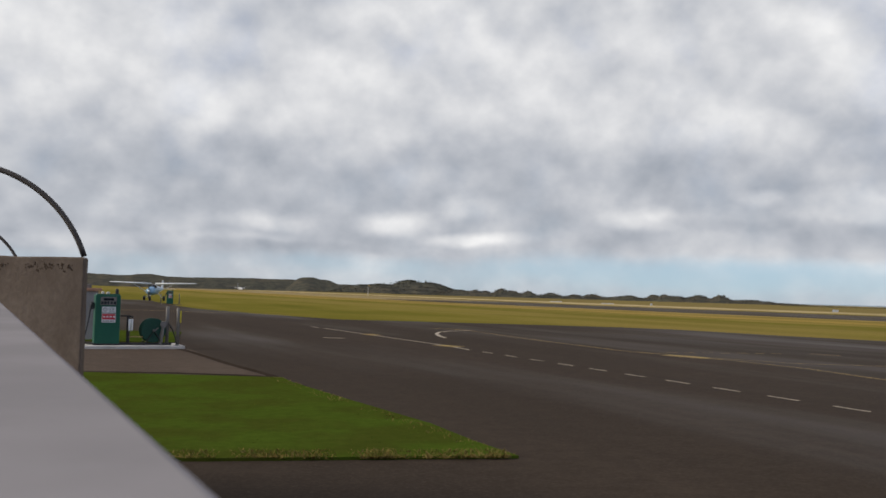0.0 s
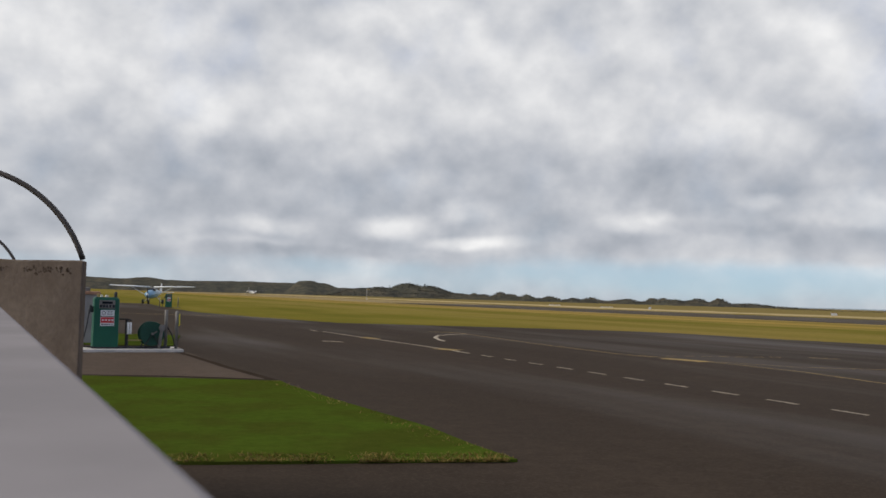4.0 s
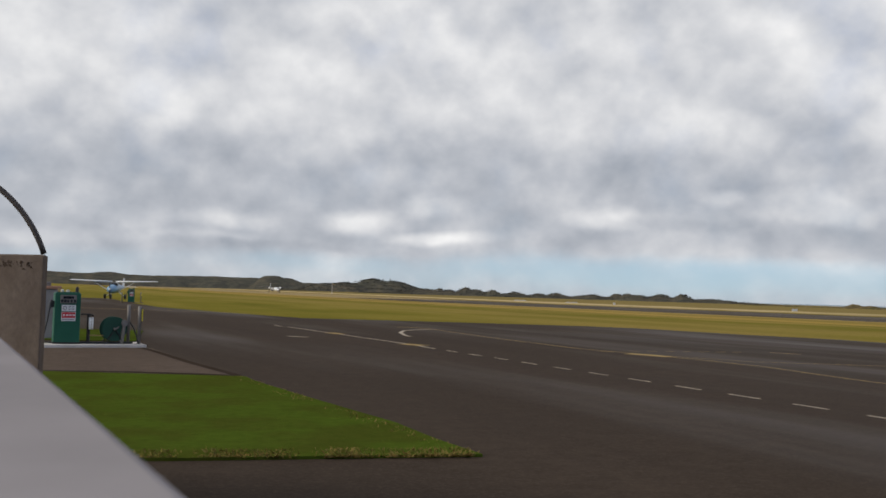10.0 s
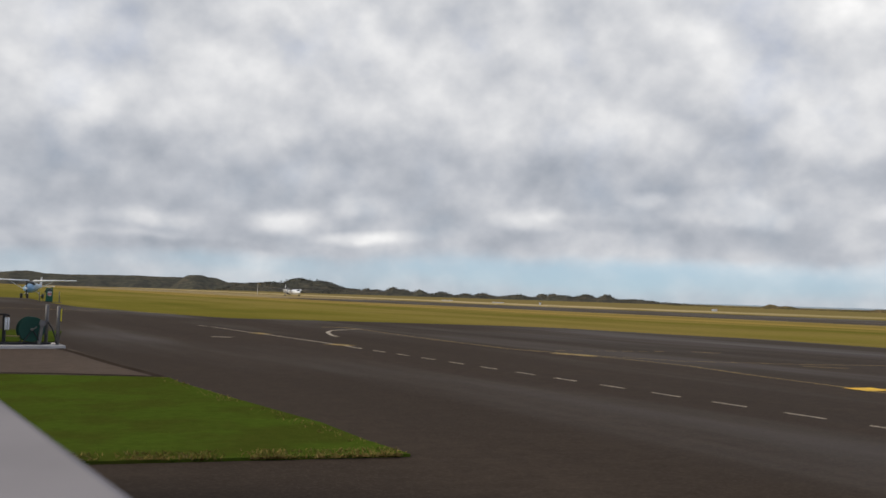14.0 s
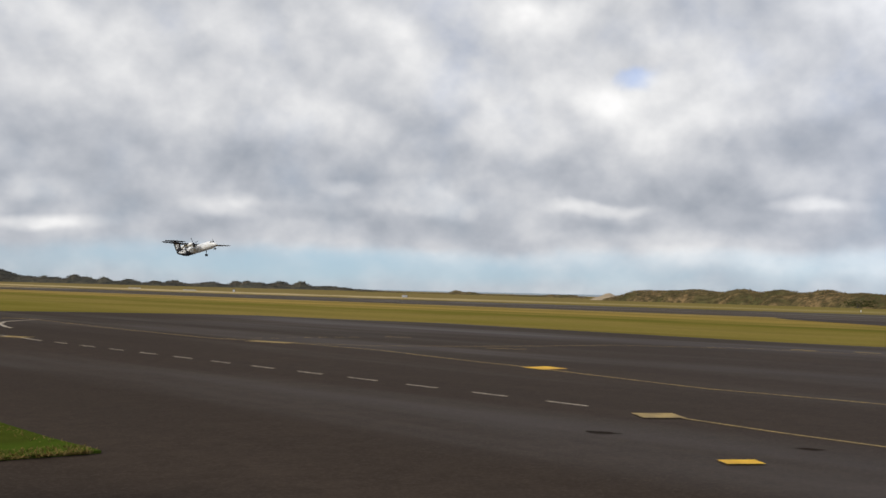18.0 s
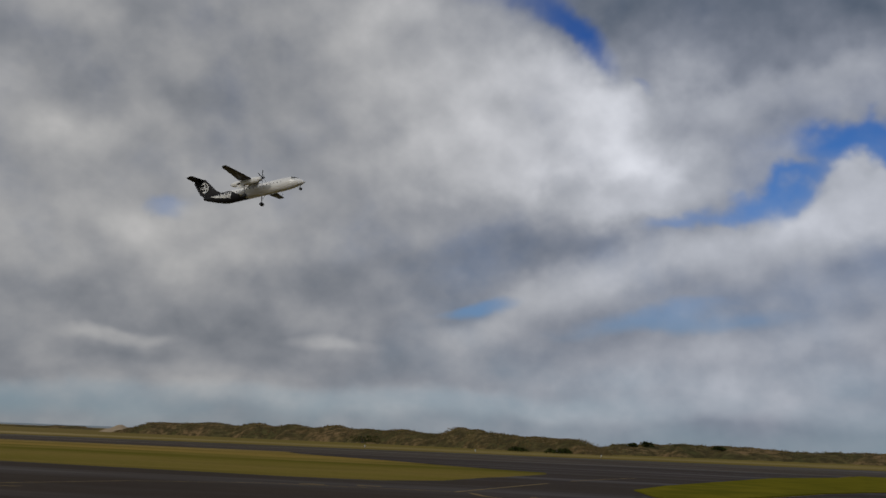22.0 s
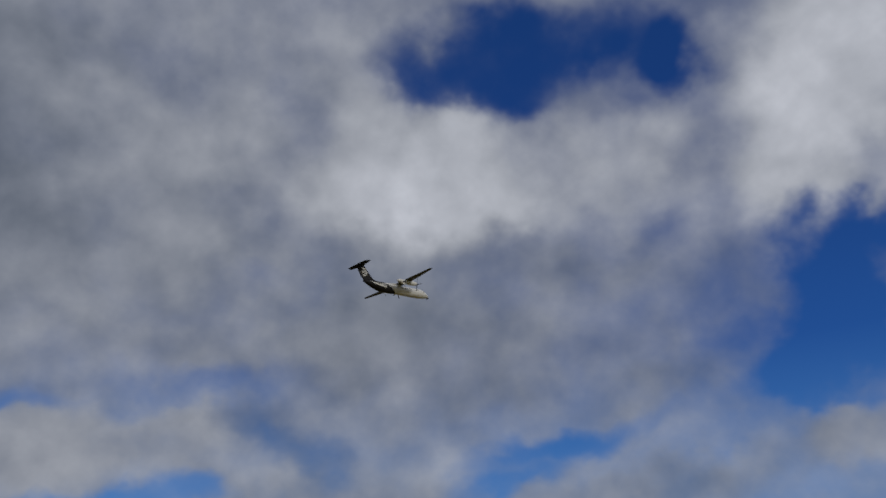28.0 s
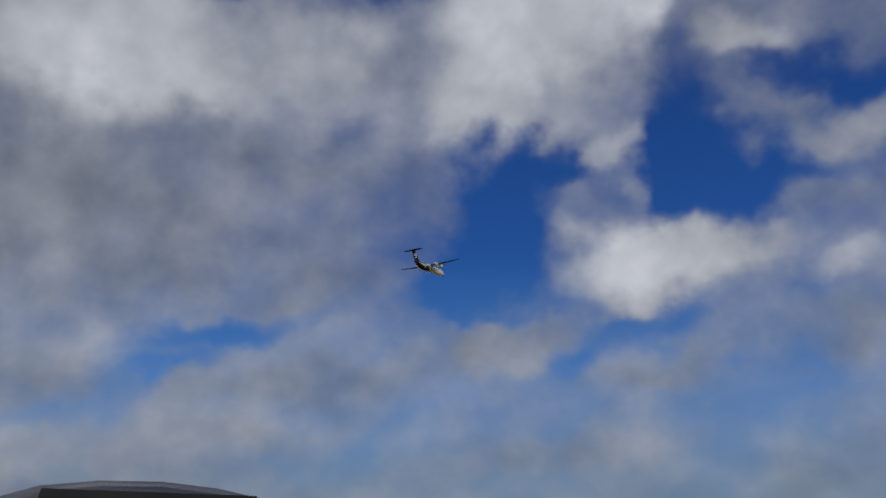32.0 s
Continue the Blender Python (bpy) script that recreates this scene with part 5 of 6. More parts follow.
def build_pumps():
    bm = bmesh.new()
    box(bm, -2.5, 3.16, 0, 1.35, 0.0, 0.10, 0.015)
    s = thing("pump_island", bm, SLAB, "low pale concrete slab under the fuel pumps", "concrete slab")
    s.matrix_basis = PUMP_AT
    fuel_pump(PUMP_AT @ pose(0.85, 0.35, 0.10), "green fuel pump with white and red labels on a slab")
    hose_reel(PUMP_AT @ pose(2.36, 0.55, 0.10, 0, 0, 4))
    bollard(PUMP_AT @ pose(2.76, 0.62, 0.10), 1.05, False, "grey steel bollard beside the hose reel")
    bollard(PUMP_AT @ pose(3.00, 0.32, 0.10), 1.02, True, "grey steel bollard with a yellow reflector strip")
    # filter beside the pump
    r = root("filter_unit", PUMP_AT @ pose(1.72, 0.5, 0.10), "white twin fuel filter on a dark post", "fuel filter")
    bm = bmesh.new()
    tube(bm, [(0, 0, 0), (0, 0, 0.78)], 0.045, 8)
    part("post", bm, DARK_METAL, r)
    for x in (0.02, 0.085):
        bm = bmesh.new()
        tube(bm, [(x, -0.09, 0.38), (x, -0.09, 0.40), (x, -0.09, 0.68), (x, -0.09, 0.70)], [0.018, 0.028, 0.028, 0.018], 12)
        part("canister", bm, SIGN_WHITE, r, smooth_faces=True)
    bm = bmesh.new()
    tube(bm, [(-0.2, 0, 0.78), (0.02, -0.02, 0.78), (0.12, -0.05, 0.74)], 0.022, 6)
    part("inlet_pipe", bm, DARK_METAL, r)
    r = root("feed_pipe", PUMP_AT @ pose(0, 0.48, 0.10), "thin tan pipe between filter and hose reel", "pipe")
    bm = bmesh.new()
    tube(bm, [(1.75, 0, 0.22), (2.45, -0.06, 0.22), (2.55, -0.08, 0.30)], 0.016, 6)
    part("pipe", bm, LINE_FADED, r)
    r = root("ground_hose", PUMP_AT @ pose(0, 0.4, 0.10), "black hose lying along the slab", "hose")
    bm = bmesh.new()
    tube(bm, [(1.45 + 0.14 * k, 0.04 * math.sin(k * 1.3), 0.035) for k in range(11)], 0.03, 6)
    part("hose", bm, BLACK, r, smooth_faces=True)
    r = root("static_line", PUMP_AT @ pose(0, 0.45, 0.10), "black cable from bollard to slab", "cable")
    bm = bmesh.new()
    tube(bm, [(2.79, 0.1, 0.58), (2.88, 0, 0.42), (2.95, -0.1, 0.2), (2.98, -0.18, 0.02)], 0.02, 6)
    part("cable", bm, BLACK, r)
    r = root("bracket_post", PUMP_AT @ pose(2.62, 0.38, 0.10), "grey steel bracket post beside the hose reel", "post")
    bm = bmesh.new()
    tube(bm, [(-0.06, 0, 0), (0.0, 0, 0.55), (0.02, 0, 0.62)], [0.05, 0.045, 0.03], 8)
    part("post", bm, GALV, r)
    bm = bmesh.new()
    tube(bm, [(0.0, -0.06, 0.56), (0.0, 0.06, 0.56)], 0.085, 12)
    part("swivel", bm, GALV, r)
    # tank cabinet behind the screen wall
    r = root("tank_cabinet", Matrix.Translation((-11.45, 29.5, 0)) @ pose(0, 0, 0, 0, 0, 24.2), "pale grey tank cabinet with an orange lid", "cabinet")
    bm = bmesh.new()
    box(bm, 0, 1.15, 0, 0.9, 0.0, 1.50, 0.02)
    part("body", bm, material("cabinet_grey", (0.27, 0.25, 0.23), 0.6, vary=0.2, scale=2.0), r)
    bm = bmesh.new()
    box(bm, -0.04, 1.19, -0.04, 0.94, 1.50, 1.60, 0.02)
    part("lid", bm, material("faded_orange_lid", (0.42, 0.22, 0.13), 0.6, vary=0.2), r, "faded orange lid")
    bm = bmesh.new()
    box(bm, 0.2, 0.9, 0.1, 0.8, 1.60, 1.72, 0.02)
    part("hatch", bm, GALV, r)
    # the second pump, far off by the light aircraft
    far = Matrix.Translation((-28.12, 99.86, 0)) @ pose(0, 0, 0, 0, 0, 16)
    bm = bmesh.new()
    box(bm, -0.5, 1.7, -0.2, 1.0, 0.0, 0.05, 0.01)
    s = thing("pump_island", bm, CONCRETE, "far low concrete slab under a fuel pump", "concrete slab")
    s.matrix_basis = far
    fuel_pump(far @ pose(0.2, 0.2, 0.05), "green fuel pump standing near the parked light aircraft")
    bollard(far @ pose(1.45, 0.1, 0.05), 1.05, True, "steel bollard with a yellow reflector beside the far pump")
    bollard(far @ pose(-0.35, 0.1, 0.05), 1.05, True, "steel bollard with a yellow reflector beside the far pump")


# ---------------------------------------------------------------- wings
def aerofoil(chord, thick, n=8):
    """Points round a wing section, leading edge at x = 0, running back to -chord."""
    up, dn = [], []
    for k in range(n + 1):
        u = 0.5 - 0.5 * math.cos(math.pi * k / n)
        y = 5 * thick * (0.2969 * math.sqrt(u) - 0.126 * u - 0.3516 * u * u + 0.2843 * u ** 3 - 0.1015 * u ** 4)
        up.append((-u * chord, y * chord * 1.15))
        dn.append((-u * chord, -y * chord * 0.85))
    return up + dn[-2:0:-1]


def wing(bm, stations):
    """stations: leading edge x, y, z, chord and thickness ratio; the section stands along x and z."""
    loft(bm, [[(x + px, y, z + pz) for px, pz in aerofoil(c, th)] for x, y, z, c, th in stations])


def fin(bm, stations):
    """The same, upright: sections lie along x and y."""
    loft(bm, [[(x + px, pz, z) for px, pz in aerofoil(c, th)] for x, z, c, th in stations])


def round_ring(x, cz, ry, rz, n=28):
    return [(x, ry * math.cos(a), cz + rz * math.sin(a)) for a in (2 * math.pi * k / n for k in range(n))]


def blade(bm, length, chord, twist):
    rings = []
    for k in range(7):
        u = k / 6
        c = chord * (0.55 + 0.9 * u - 0.75 * u * u)
        a = radians(twist * (1 - 0.6 * u))
        rings.append([(math.sin(a) * px * 0.5 + math.cos(a) * pz, math.cos(a) * px * 0.5 - math.sin(a) * pz, 0.2 + u * (length - 0.2)) for px, pz in
                      [(-c, 0), (-c * 0.3, 0.035), (c * 0.5, 0.03), (c, 0), (c * 0.4, -0.02), (-c * 0.3, -0.02)]])
    loft(bm, rings)


# ---------------------------------------------------------------- the airliner
def build_airliner():
    """A twin turboprop, 25.7 m long; nose along +x, origin at mid-length on the fuselage axis."""
    r = root("airliner", pose(0, 0, 0), "twin-propeller airliner, white with a black tail", "airplane")
    # fuselage
    st = [(12.85, -0.42, 0.02, 0.02), (12.7, -0.40, 0.26, 0.24), (12.3, -0.33, 0.55, 0.48), (11.7, -0.22, 0.83, 0.74), (10.9, -0.06, 1.08, 1.05), (10.0, 0.0, 1.24, 1.24), (9.0, 0, 1.34, 1.34), (7.5, 0, 1.35, 1.35)]
    st += [(7.0 - k * 0.75, 0, 1.35, 1.35) for k in range(16)]
    st += [(-5.2, 0.03, 1.33, 1.32), (-6.2, 0.10, 1.27, 1.24), (-7.2, 0.21, 1.17, 1.12), (-8.2, 0.34, 1.04, 0.98), (-9.2, 0.48, 0.88, 0.84), (-10.2, 0.62, 0.68, 0.68), (-11.2, 0.76, 0.46, 0.50), (-12.0, 0.86, 0.27, 0.33), (-12.6, 0.94, 0.06, 0.10)]
    st = [(x if x > -5.2 else -5.2 + (x + 5.2) * 0.81, cz, ry, rz) for x, cz, ry, rz in st]

    def body(x):
        """Centre height and half-sizes of the fuselage at x."""
        for p, q in zip(st, st[1:]):
            if p[0] >= x >= q[0]:
                u = (p[0] - x) / (p[0] - q[0])
                return [p[k] + (q[k] - p[k]) * u for k in (1, 2, 3)]

    xs = sorted({round(p[0], 3) for p in st} | {round(1.0 - 0.22 * k, 3) for k in range(44)}, reverse=True)
    bm = bmesh.new()
    faces = loft(bm, [round_ring(x, *body(x), 44) for x in xs if body(x)])
    for f in faces:
        c = f.calc_center_median()
        # the black of the tail sweeps forward along the belly
        f.material_index = 1 if c.x < -2.3 - 1.6 * c.z else 0
    part("fuselage", bm, [WHITE_PAINT, BLACK_PAINT], r, "white fuselage with a black rear", smooth_faces=True)
    # cockpit glass, laid on the skin
    for s in (1, -1):
        for x0, x1, a0, a1 in ((11.62, 10.95, 46, 86), (10.98, 10.2, 30, 62)):
            bm = bmesh.new()
            grid = []
            for i in range(5):
                x = x0 + (x1 - x0) * i / 4
                cz, ry, rz = body(x)
                grid.append([bm.verts.new((x, s * ry * 1.014 * math.cos(radians(a)), cz + rz * 1.014 * math.sin(radians(a)))) for a in (a0 + (a1 - a0) * j / 4 for j in range(5))])
            for p, q in zip(grid, grid[1:]):
                for j in range(4):
                    bm.faces.new((p[j], p[j + 1], q[j + 1], q[j]))
            bmesh.ops.recalc_face_normals(bm, faces=bm.faces[:])
            got = bmesh.ops.extrude_face_region(bm, geom=bm.faces[:])
            bmesh.ops.translate(bm, verts=[g for g in got["geom"] if isinstance(g, bmesh.types.BMVert)], vec=(-0.04, -0.03 * s, -0.04))
            bmesh.ops.recalc_face_normals(bm, faces=bm.faces[:])
            part("cockpit_window", bm, GLASS_DARK, r)
    # cabin windows
    rnd = random.Random(4)
    pane = None
    for s in (1, -1):
        for k in range(19):
            x = 7.9 - k * 0.79
            if pane is None:
                bm = bmesh.new()
                rings = [[(0.12 * math.cos(a), d, 0.16 * math.sin(a)) for a in (2 * math.pi * i / 10 for i in range(10))] for d in (-0.02, 0.012)]
                loft(bm, rings)
                bmesh.ops.recalc_face_normals(bm, faces=bm.faces[:])
                pane = mesh_of("cabin_window", bm, GLASS_DARK)
            ob = new("cabin_window", pane)
            ob.parent = r
            z = 0.32
            ob.matrix_basis = pose(x, s * math.sqrt(1.35 ** 2 - z * z), z, -13 * s, 0, 0)
    # doors
    for x, s in ((8.75, 1), (-3.6, 1), (-3.9, -1)):
        bm = bmesh.new()
        rings = []
        for z in (-0.75, -0.4, 0.0, 0.4, 0.75):
            y = math.sqrt(1.353 ** 2 - z * z)
            rings.append([(x - 0.4, s * (y - 0.03), z), (x - 0.4, s * (y + 0.008), z), (x + 0.4, s * (y + 0.008), z), (x + 0.4, s * (y - 0.03), z)])
        loft(bm, rings)
        bmesh.ops.recalc_face_normals(bm, faces=bm.faces[:])
        part("cabin_door", bm, WHITE_PAINT if x > 0 else BLACK_PAINT, r)
    # wings
    for s in (1, -1):
        bm = bmesh.new()
        wing(bm, [(2.75, 0, 1.38, 2.4, 0.18), (2.75, s * 4.2, 1.42, 2.4, 0.18), (2.4, s * 9.2, 1.62, 1.75, 0.15), (2.0, s * 13.3, 1.80, 1.1, 0.12), (1.85, s * 13.5, 1.81, 0.6, 0.10)])
        w = part("wing", bm, WING_GREY, r, "grey high wing", smooth_faces=True)
        for y0, y1 in ((1.5, 3.2), (4.7, 8.6), (8.9, 13.2)):
            bm = bmesh.new()
            lead = lambda y: 0.50 if y < 4.2 else 0.50 + (y - 4.2) * 0.062
            ch = lambda y: 0.42 if y < 4.2 else 0.42 - (y - 4.2) * 0.022
            zz = lambda y: 1.36 + (0.0 if y < 4.2 else (y - 4.2) * 0.040)
            wing(bm, [(lead(y), s * y, zz(y), ch(y), 0.14) for y in (y0, y1)])
            part("flap", bm, WING_GREY, w)
        # nacelle
        y = 3.94 * s
        bm = bmesh.new()
        loft(bm, [[(x, y + ry * math.cos(a), cz + rz * math.sin(a)) for a in (2 * math.pi * k / 18 for k in range(18))] for x, cz, ry, rz in
                  [(5.0, 1.05, 0.26, 0.26), (4.75, 1.02, 0.42, 0.46), (4.0, 0.97, 0.54, 0.62), (2.6, 0.95, 0.56, 0.66), (0.9, 0.92, 0.55, 0.66), (-0.3, 0.93, 0.54, 0.62), (-1.3, 0.97, 0.50, 0.55), (-1.9, 1.02, 0.34, 0.36), (-2.3, 1.10, 0.08, 0.08)]])
        nac = part("engine_nacelle", bm, WHITE_PAINT, r, "white engine nacelle", smooth_faces=True)
        # solid intake mouth, its inner shade put into the dark colour
        bm = bmesh.new()
        loft(bm, [[(x, y + ry * math.cos(a), 0.62 + rz * math.sin(a)) for a in (2 * math.pi * k / 12 for k in range(12))] for x, ry, rz in ((4.86, 0.30, 0.10), (4.4, 0.33, 0.16), (3.6, 0.3, 0.14))])
        part("air_intake", bm, NACELLE_SHADE_SOOT, nac, "dark air intake")
        bm = bmesh.new()
        tube(bm, [(0.2, y + 0.46 * s, 0.82), (-0.5, y + 0.54 * s, 0.78)], [0.20, 0.17], 12)
        part("exhaust", bm, NACELLE_SHADE_SOOT, nac, "sooty exhaust stub")
        # main gear, hinged under the nacelle
        g = new("main_gear")
        g.parent = r
        g.matrix_basis = pose(0.95, y, 0.42)
        bm = bmesh.new()
        tube(bm, [(0, 0, 0), (-0.05, 0, -1.3), (-0.05, 0, -2.2)], [0.11, 0.09, 0.07], 10)
        part("leg", bm, GALV, g)
        bm = bmesh.new()
        tube(bm, [(1.1, 0, -0.05), (-0.02, 0, -1.25)], 0.05, 6)
        part("drag_brace", bm, GALV, g)
        for q in (-0.26, 0.26):
            bm = bmesh.new()
            loft(bm, [[(-0.05 + rr * math.cos(a), q + dy, -2.22 + rr * math.sin(a)) for a in (2 * math.pi * k / 20 for k in range(20))] for rr, dy in ((0.30, -0.13), (0.40, -0.09), (0.42, 0.0), (0.40, 0.09), (0.30, 0.13))])
            part("wheel", bm, BLACK, g, smooth_faces=True)
        GEAR.append(g)
        # propeller
        p = new("propeller")
        p.parent = r
        p.matrix_basis = pose(5.15, y, 1.05)
        bm = bmesh.new()
        loft(bm, [[(x, rr * math.cos(a), rr * math.sin(a)) for a in (2 * math.pi * k / 14 for k in range(14))] for x, rr in ((-0.12, 0.28), (0.1, 0.27), (0.35, 0.2), (0.55, 0.09), (0.62, 0.01))])
        part("spinner", bm, BLACK_PAINT, p, smooth_faces=True)
        for k in range(4):
            bm = bmesh.new()
            blade(bm, 1.95, 0.24, 50)
            bmesh.ops.rotate(bm, verts=bm.verts[:], cent=(0, 0, 0), matrix=Matrix.Rotation(math.pi / 2 * k, 3, "X"))
            bmesh.ops.recalc_face_normals(bm, faces=bm.faces[:])
            part("blade", bm, BLACK, p)
        PROPS.append(p)
        # wing fairing over the fuselage side and gear doors
        bm = bmesh.new()
        box(bm, -0.6, 1.0, y - 0.5 * 1, y - 0.44, -0.02, 0.42, 0.01)
        part("gear_door", bm, WHITE_PAINT, nac)
    bm = bmesh.new()
    loft(bm, [[(x, ry * math.cos(a), 1.15 + rz * math.sin(a)) for a in (math.pi * k / 12 for k in range(13))] for x, ry, rz in ((3.2, 0.3, 0.06), (2.4, 1.0, 0.36), (0.5, 1.12, 0.42), (-1.2, 0.95, 0.32), (-3.0, 0.2, 0.08))])
    part("wing_fairing", bm, WHITE_PAINT, r, smooth_faces=True)
    # nose gear
    g = new("nose_gear")
    g.parent = r
    g.matrix_basis = pose(11.6, 0, -0.80)
    bm = bmesh.new()
    tube(bm, [(0, 0, 0), (0.05, 0, -0.90)], [0.08, 0.06], 8)
    part("leg", bm, GALV, g)
    for q in (-0.17, 0.17):
        bm = bmesh.new()
        loft(bm, [[(0.05 + rr * math.cos(a), q + dy, -0.95 + rr * math.sin(a)) for a in (2 * math.pi * k / 16 for k in range(16))] for rr, dy in ((0.2, -0.09), (0.28, -0.05), (0.28, 0.05), (0.2, 0.09))])
        part("wheel", bm, BLACK, g, smooth_faces=True)
    GEAR.append(g)
    # tail
    bm = bmesh.new()
    fin(bm, [(-4.6, 1.05, 5.9, 0.035), (-6.7, 1.5, 4.5, 0.07), (-7.7, 2.2, 3.7, 0.10), (-9.85, 4.95, 2.85, 0.10), (-10.0, 5.15, 2.7, 0.08)])
    f = part("tail_fin", bm, BLACK_PAINT, r, "black tail fin with a white spiral mark", smooth_faces=True)
    bm = bmesh.new()
    fin(bm, [(-10.75, 1.75, 0.75, 0.10), (-12.15, 4.75, 0.65, 0.10)])
    part("rudder", bm, BLACK_PAINT, f)
    # the mark on the fin: plain white curling strokes on both sides
    for s in (1, -1):
        for k, pts in enumerate([
                [(-10.35 + 0.92 * math.cos(a), 3.25 + 1.08 * math.sin(a)) for a in (radians(d) for d in range(-125, 141, 20))],
                [(-10.55 + 0.42 * math.cos(a), 3.72 + 0.40 * math.sin(a)) for a in (radians(d) for d in range(-70, 150, 22))],
                [(-10.5 + 0.42 * math.cos(a), 2.72 + 0.36 * math.sin(a)) for a in (radians(d) for d in range(60, -170, -23))],
                [(-11.35, 3.42), (-10.8, 3.36), (-10.2, 3.42), (-9.7, 3.35)],
                [(-11.25, 3.05), (-10.7, 3.02), (-10.1, 3.08), (-9.6, 3.0)]]):
            bm = bmesh.new()
            vs = []
            for i, (x, z) in enumerate(pts):
                a, b = Vector(pts[max(i - 1, 0)]), Vector(pts[min(i + 1, len(pts) - 1)])
                d = (b - a).normalized()
                n = Vector((-d.y, d.x)) * (0.085 if 0 < i < len(pts) - 1 else 0.05)
                yy = s * (0.20 - 0.012 * (z - 2.3))
                vs.append([bm.verts.new((x + n.x * q, yy, z + n.y * q)) for q in (-1, 1)])
            for a, b in zip(vs, vs[1:]):
                bm.faces.new((a[0], a[1], b[1], b[0]))
            got = bmesh.ops.extrude_face_region(bm, geom=bm.faces[:])
            bmesh.ops.translate(bm, verts=[g for g in got["geom"] if isinstance(g, bmesh.types.BMVert)], vec=(0, -0.16 * s, 0))
            bmesh.ops.recalc_face_normals(bm, faces=bm.faces[:])
            part("fin_mark", bm, WHITE_PAINT, f)
        # a white crescent from the foot of the fin to the fern strokes
        bm = bmesh.new()
        vs = []
        for i in range(11):
            u = i / 10
            xx, z = -8.7 + 4.6 * u, 0.85 - 1.25 * u ** 0.6
            cz, ry, rz = body(xx)
            z = max(z, cz - rz * 0.80)
            ww = 0.04 + 0.20 * math.sin(math.pi * u) ** 0.8
            vs.append([bm.verts.new((xx, s * (ry * math.sqrt(max(0.05, 1 - ((zz - cz) / rz) ** 2)) + 0.016), zz)) for zz in (z - ww * 0.5, z + ww)])
        for a, b in zip(vs, vs[1:]):
            bm.faces.new((a[0], a[1], b[1], b[0]))
        got = bmesh.ops.extrude_face_region(bm, geom=bm.faces[:])
        bmesh.ops.translate(bm, verts=[g for g in got["geom"] if isinstance(g, bmesh.types.BMVert)], vec=(0, -0.08 * s, 0))
        bmesh.ops.recalc_face_normals(bm, faces=bm.faces[:])
        part("crescent_stroke", bm, WHITE_PAINT, r)
        # fern strokes along the rear fuselage
        for k in range(9):
            x0 = -7.6 + 0.48 * k
            h = 0.34 + 0.135 * k
            zc = 0.46 - 0.035 * k
            bm = bmesh.new()
            vs = []
            for i in range(6):
                u = i / 5
                z = zc - h * 0.6 + h * 1.2 * u
                xx = x0 - 0.35 * (1 - u) ** 1.5 + 0.1 * u
                cz, ry, rz = body(xx)
                y = s * (ry * math.sqrt(max(0.05, 1 - ((z - cz) / rz) ** 2)) + 0.014)
                ww = 0.05 + 0.13 * math.sin(math.pi * min(u + 0.1, 1)) * (0.6 + 0.05 * k)
                vs.append([bm.verts.new((xx - ww, y, z)), bm.verts.new((xx + ww, y, z))])
            for a, b in zip(vs, vs[1:]):
                bm.faces.new((a[0], a[1], b[1], b[0]))
            got = bmesh.ops.extrude_face_region(bm, geom=bm.faces[:])
            bmesh.ops.translate(bm, verts=[g for g in got["geom"] if isinstance(g, bmesh.types.BMVert)], vec=(0, -0.08 * s, 0))
            bmesh.ops.recalc_face_normals(bm, faces=bm.faces[:])
            part("fern_stroke", bm, WHITE_PAINT, r)
    for s in (1, -1):
        bm = bmesh.new()
        wing(bm, [(-10.3, 0, 5.12, 2.1, 0.10), (-10.95, s * 3.7, 5.12, 1.3, 0.10), (-11.1, s * 3.95, 5.12, 0.85, 0.08)])
        tp = part("tailplane", bm, BLACK_PAINT, r, "black tailplane on top of the fin", smooth_faces=True)
        bm = bmesh.new()
        wing(bm, [(-12.25, s * 0.35, 5.12, 0.55, 0.12), (-12.15, s * 3.6, 5.12, 0.45, 0.12)])
        part("elevator", bm, BLACK_PAINT, tp)
    return r


GEAR, PROPS = [], []
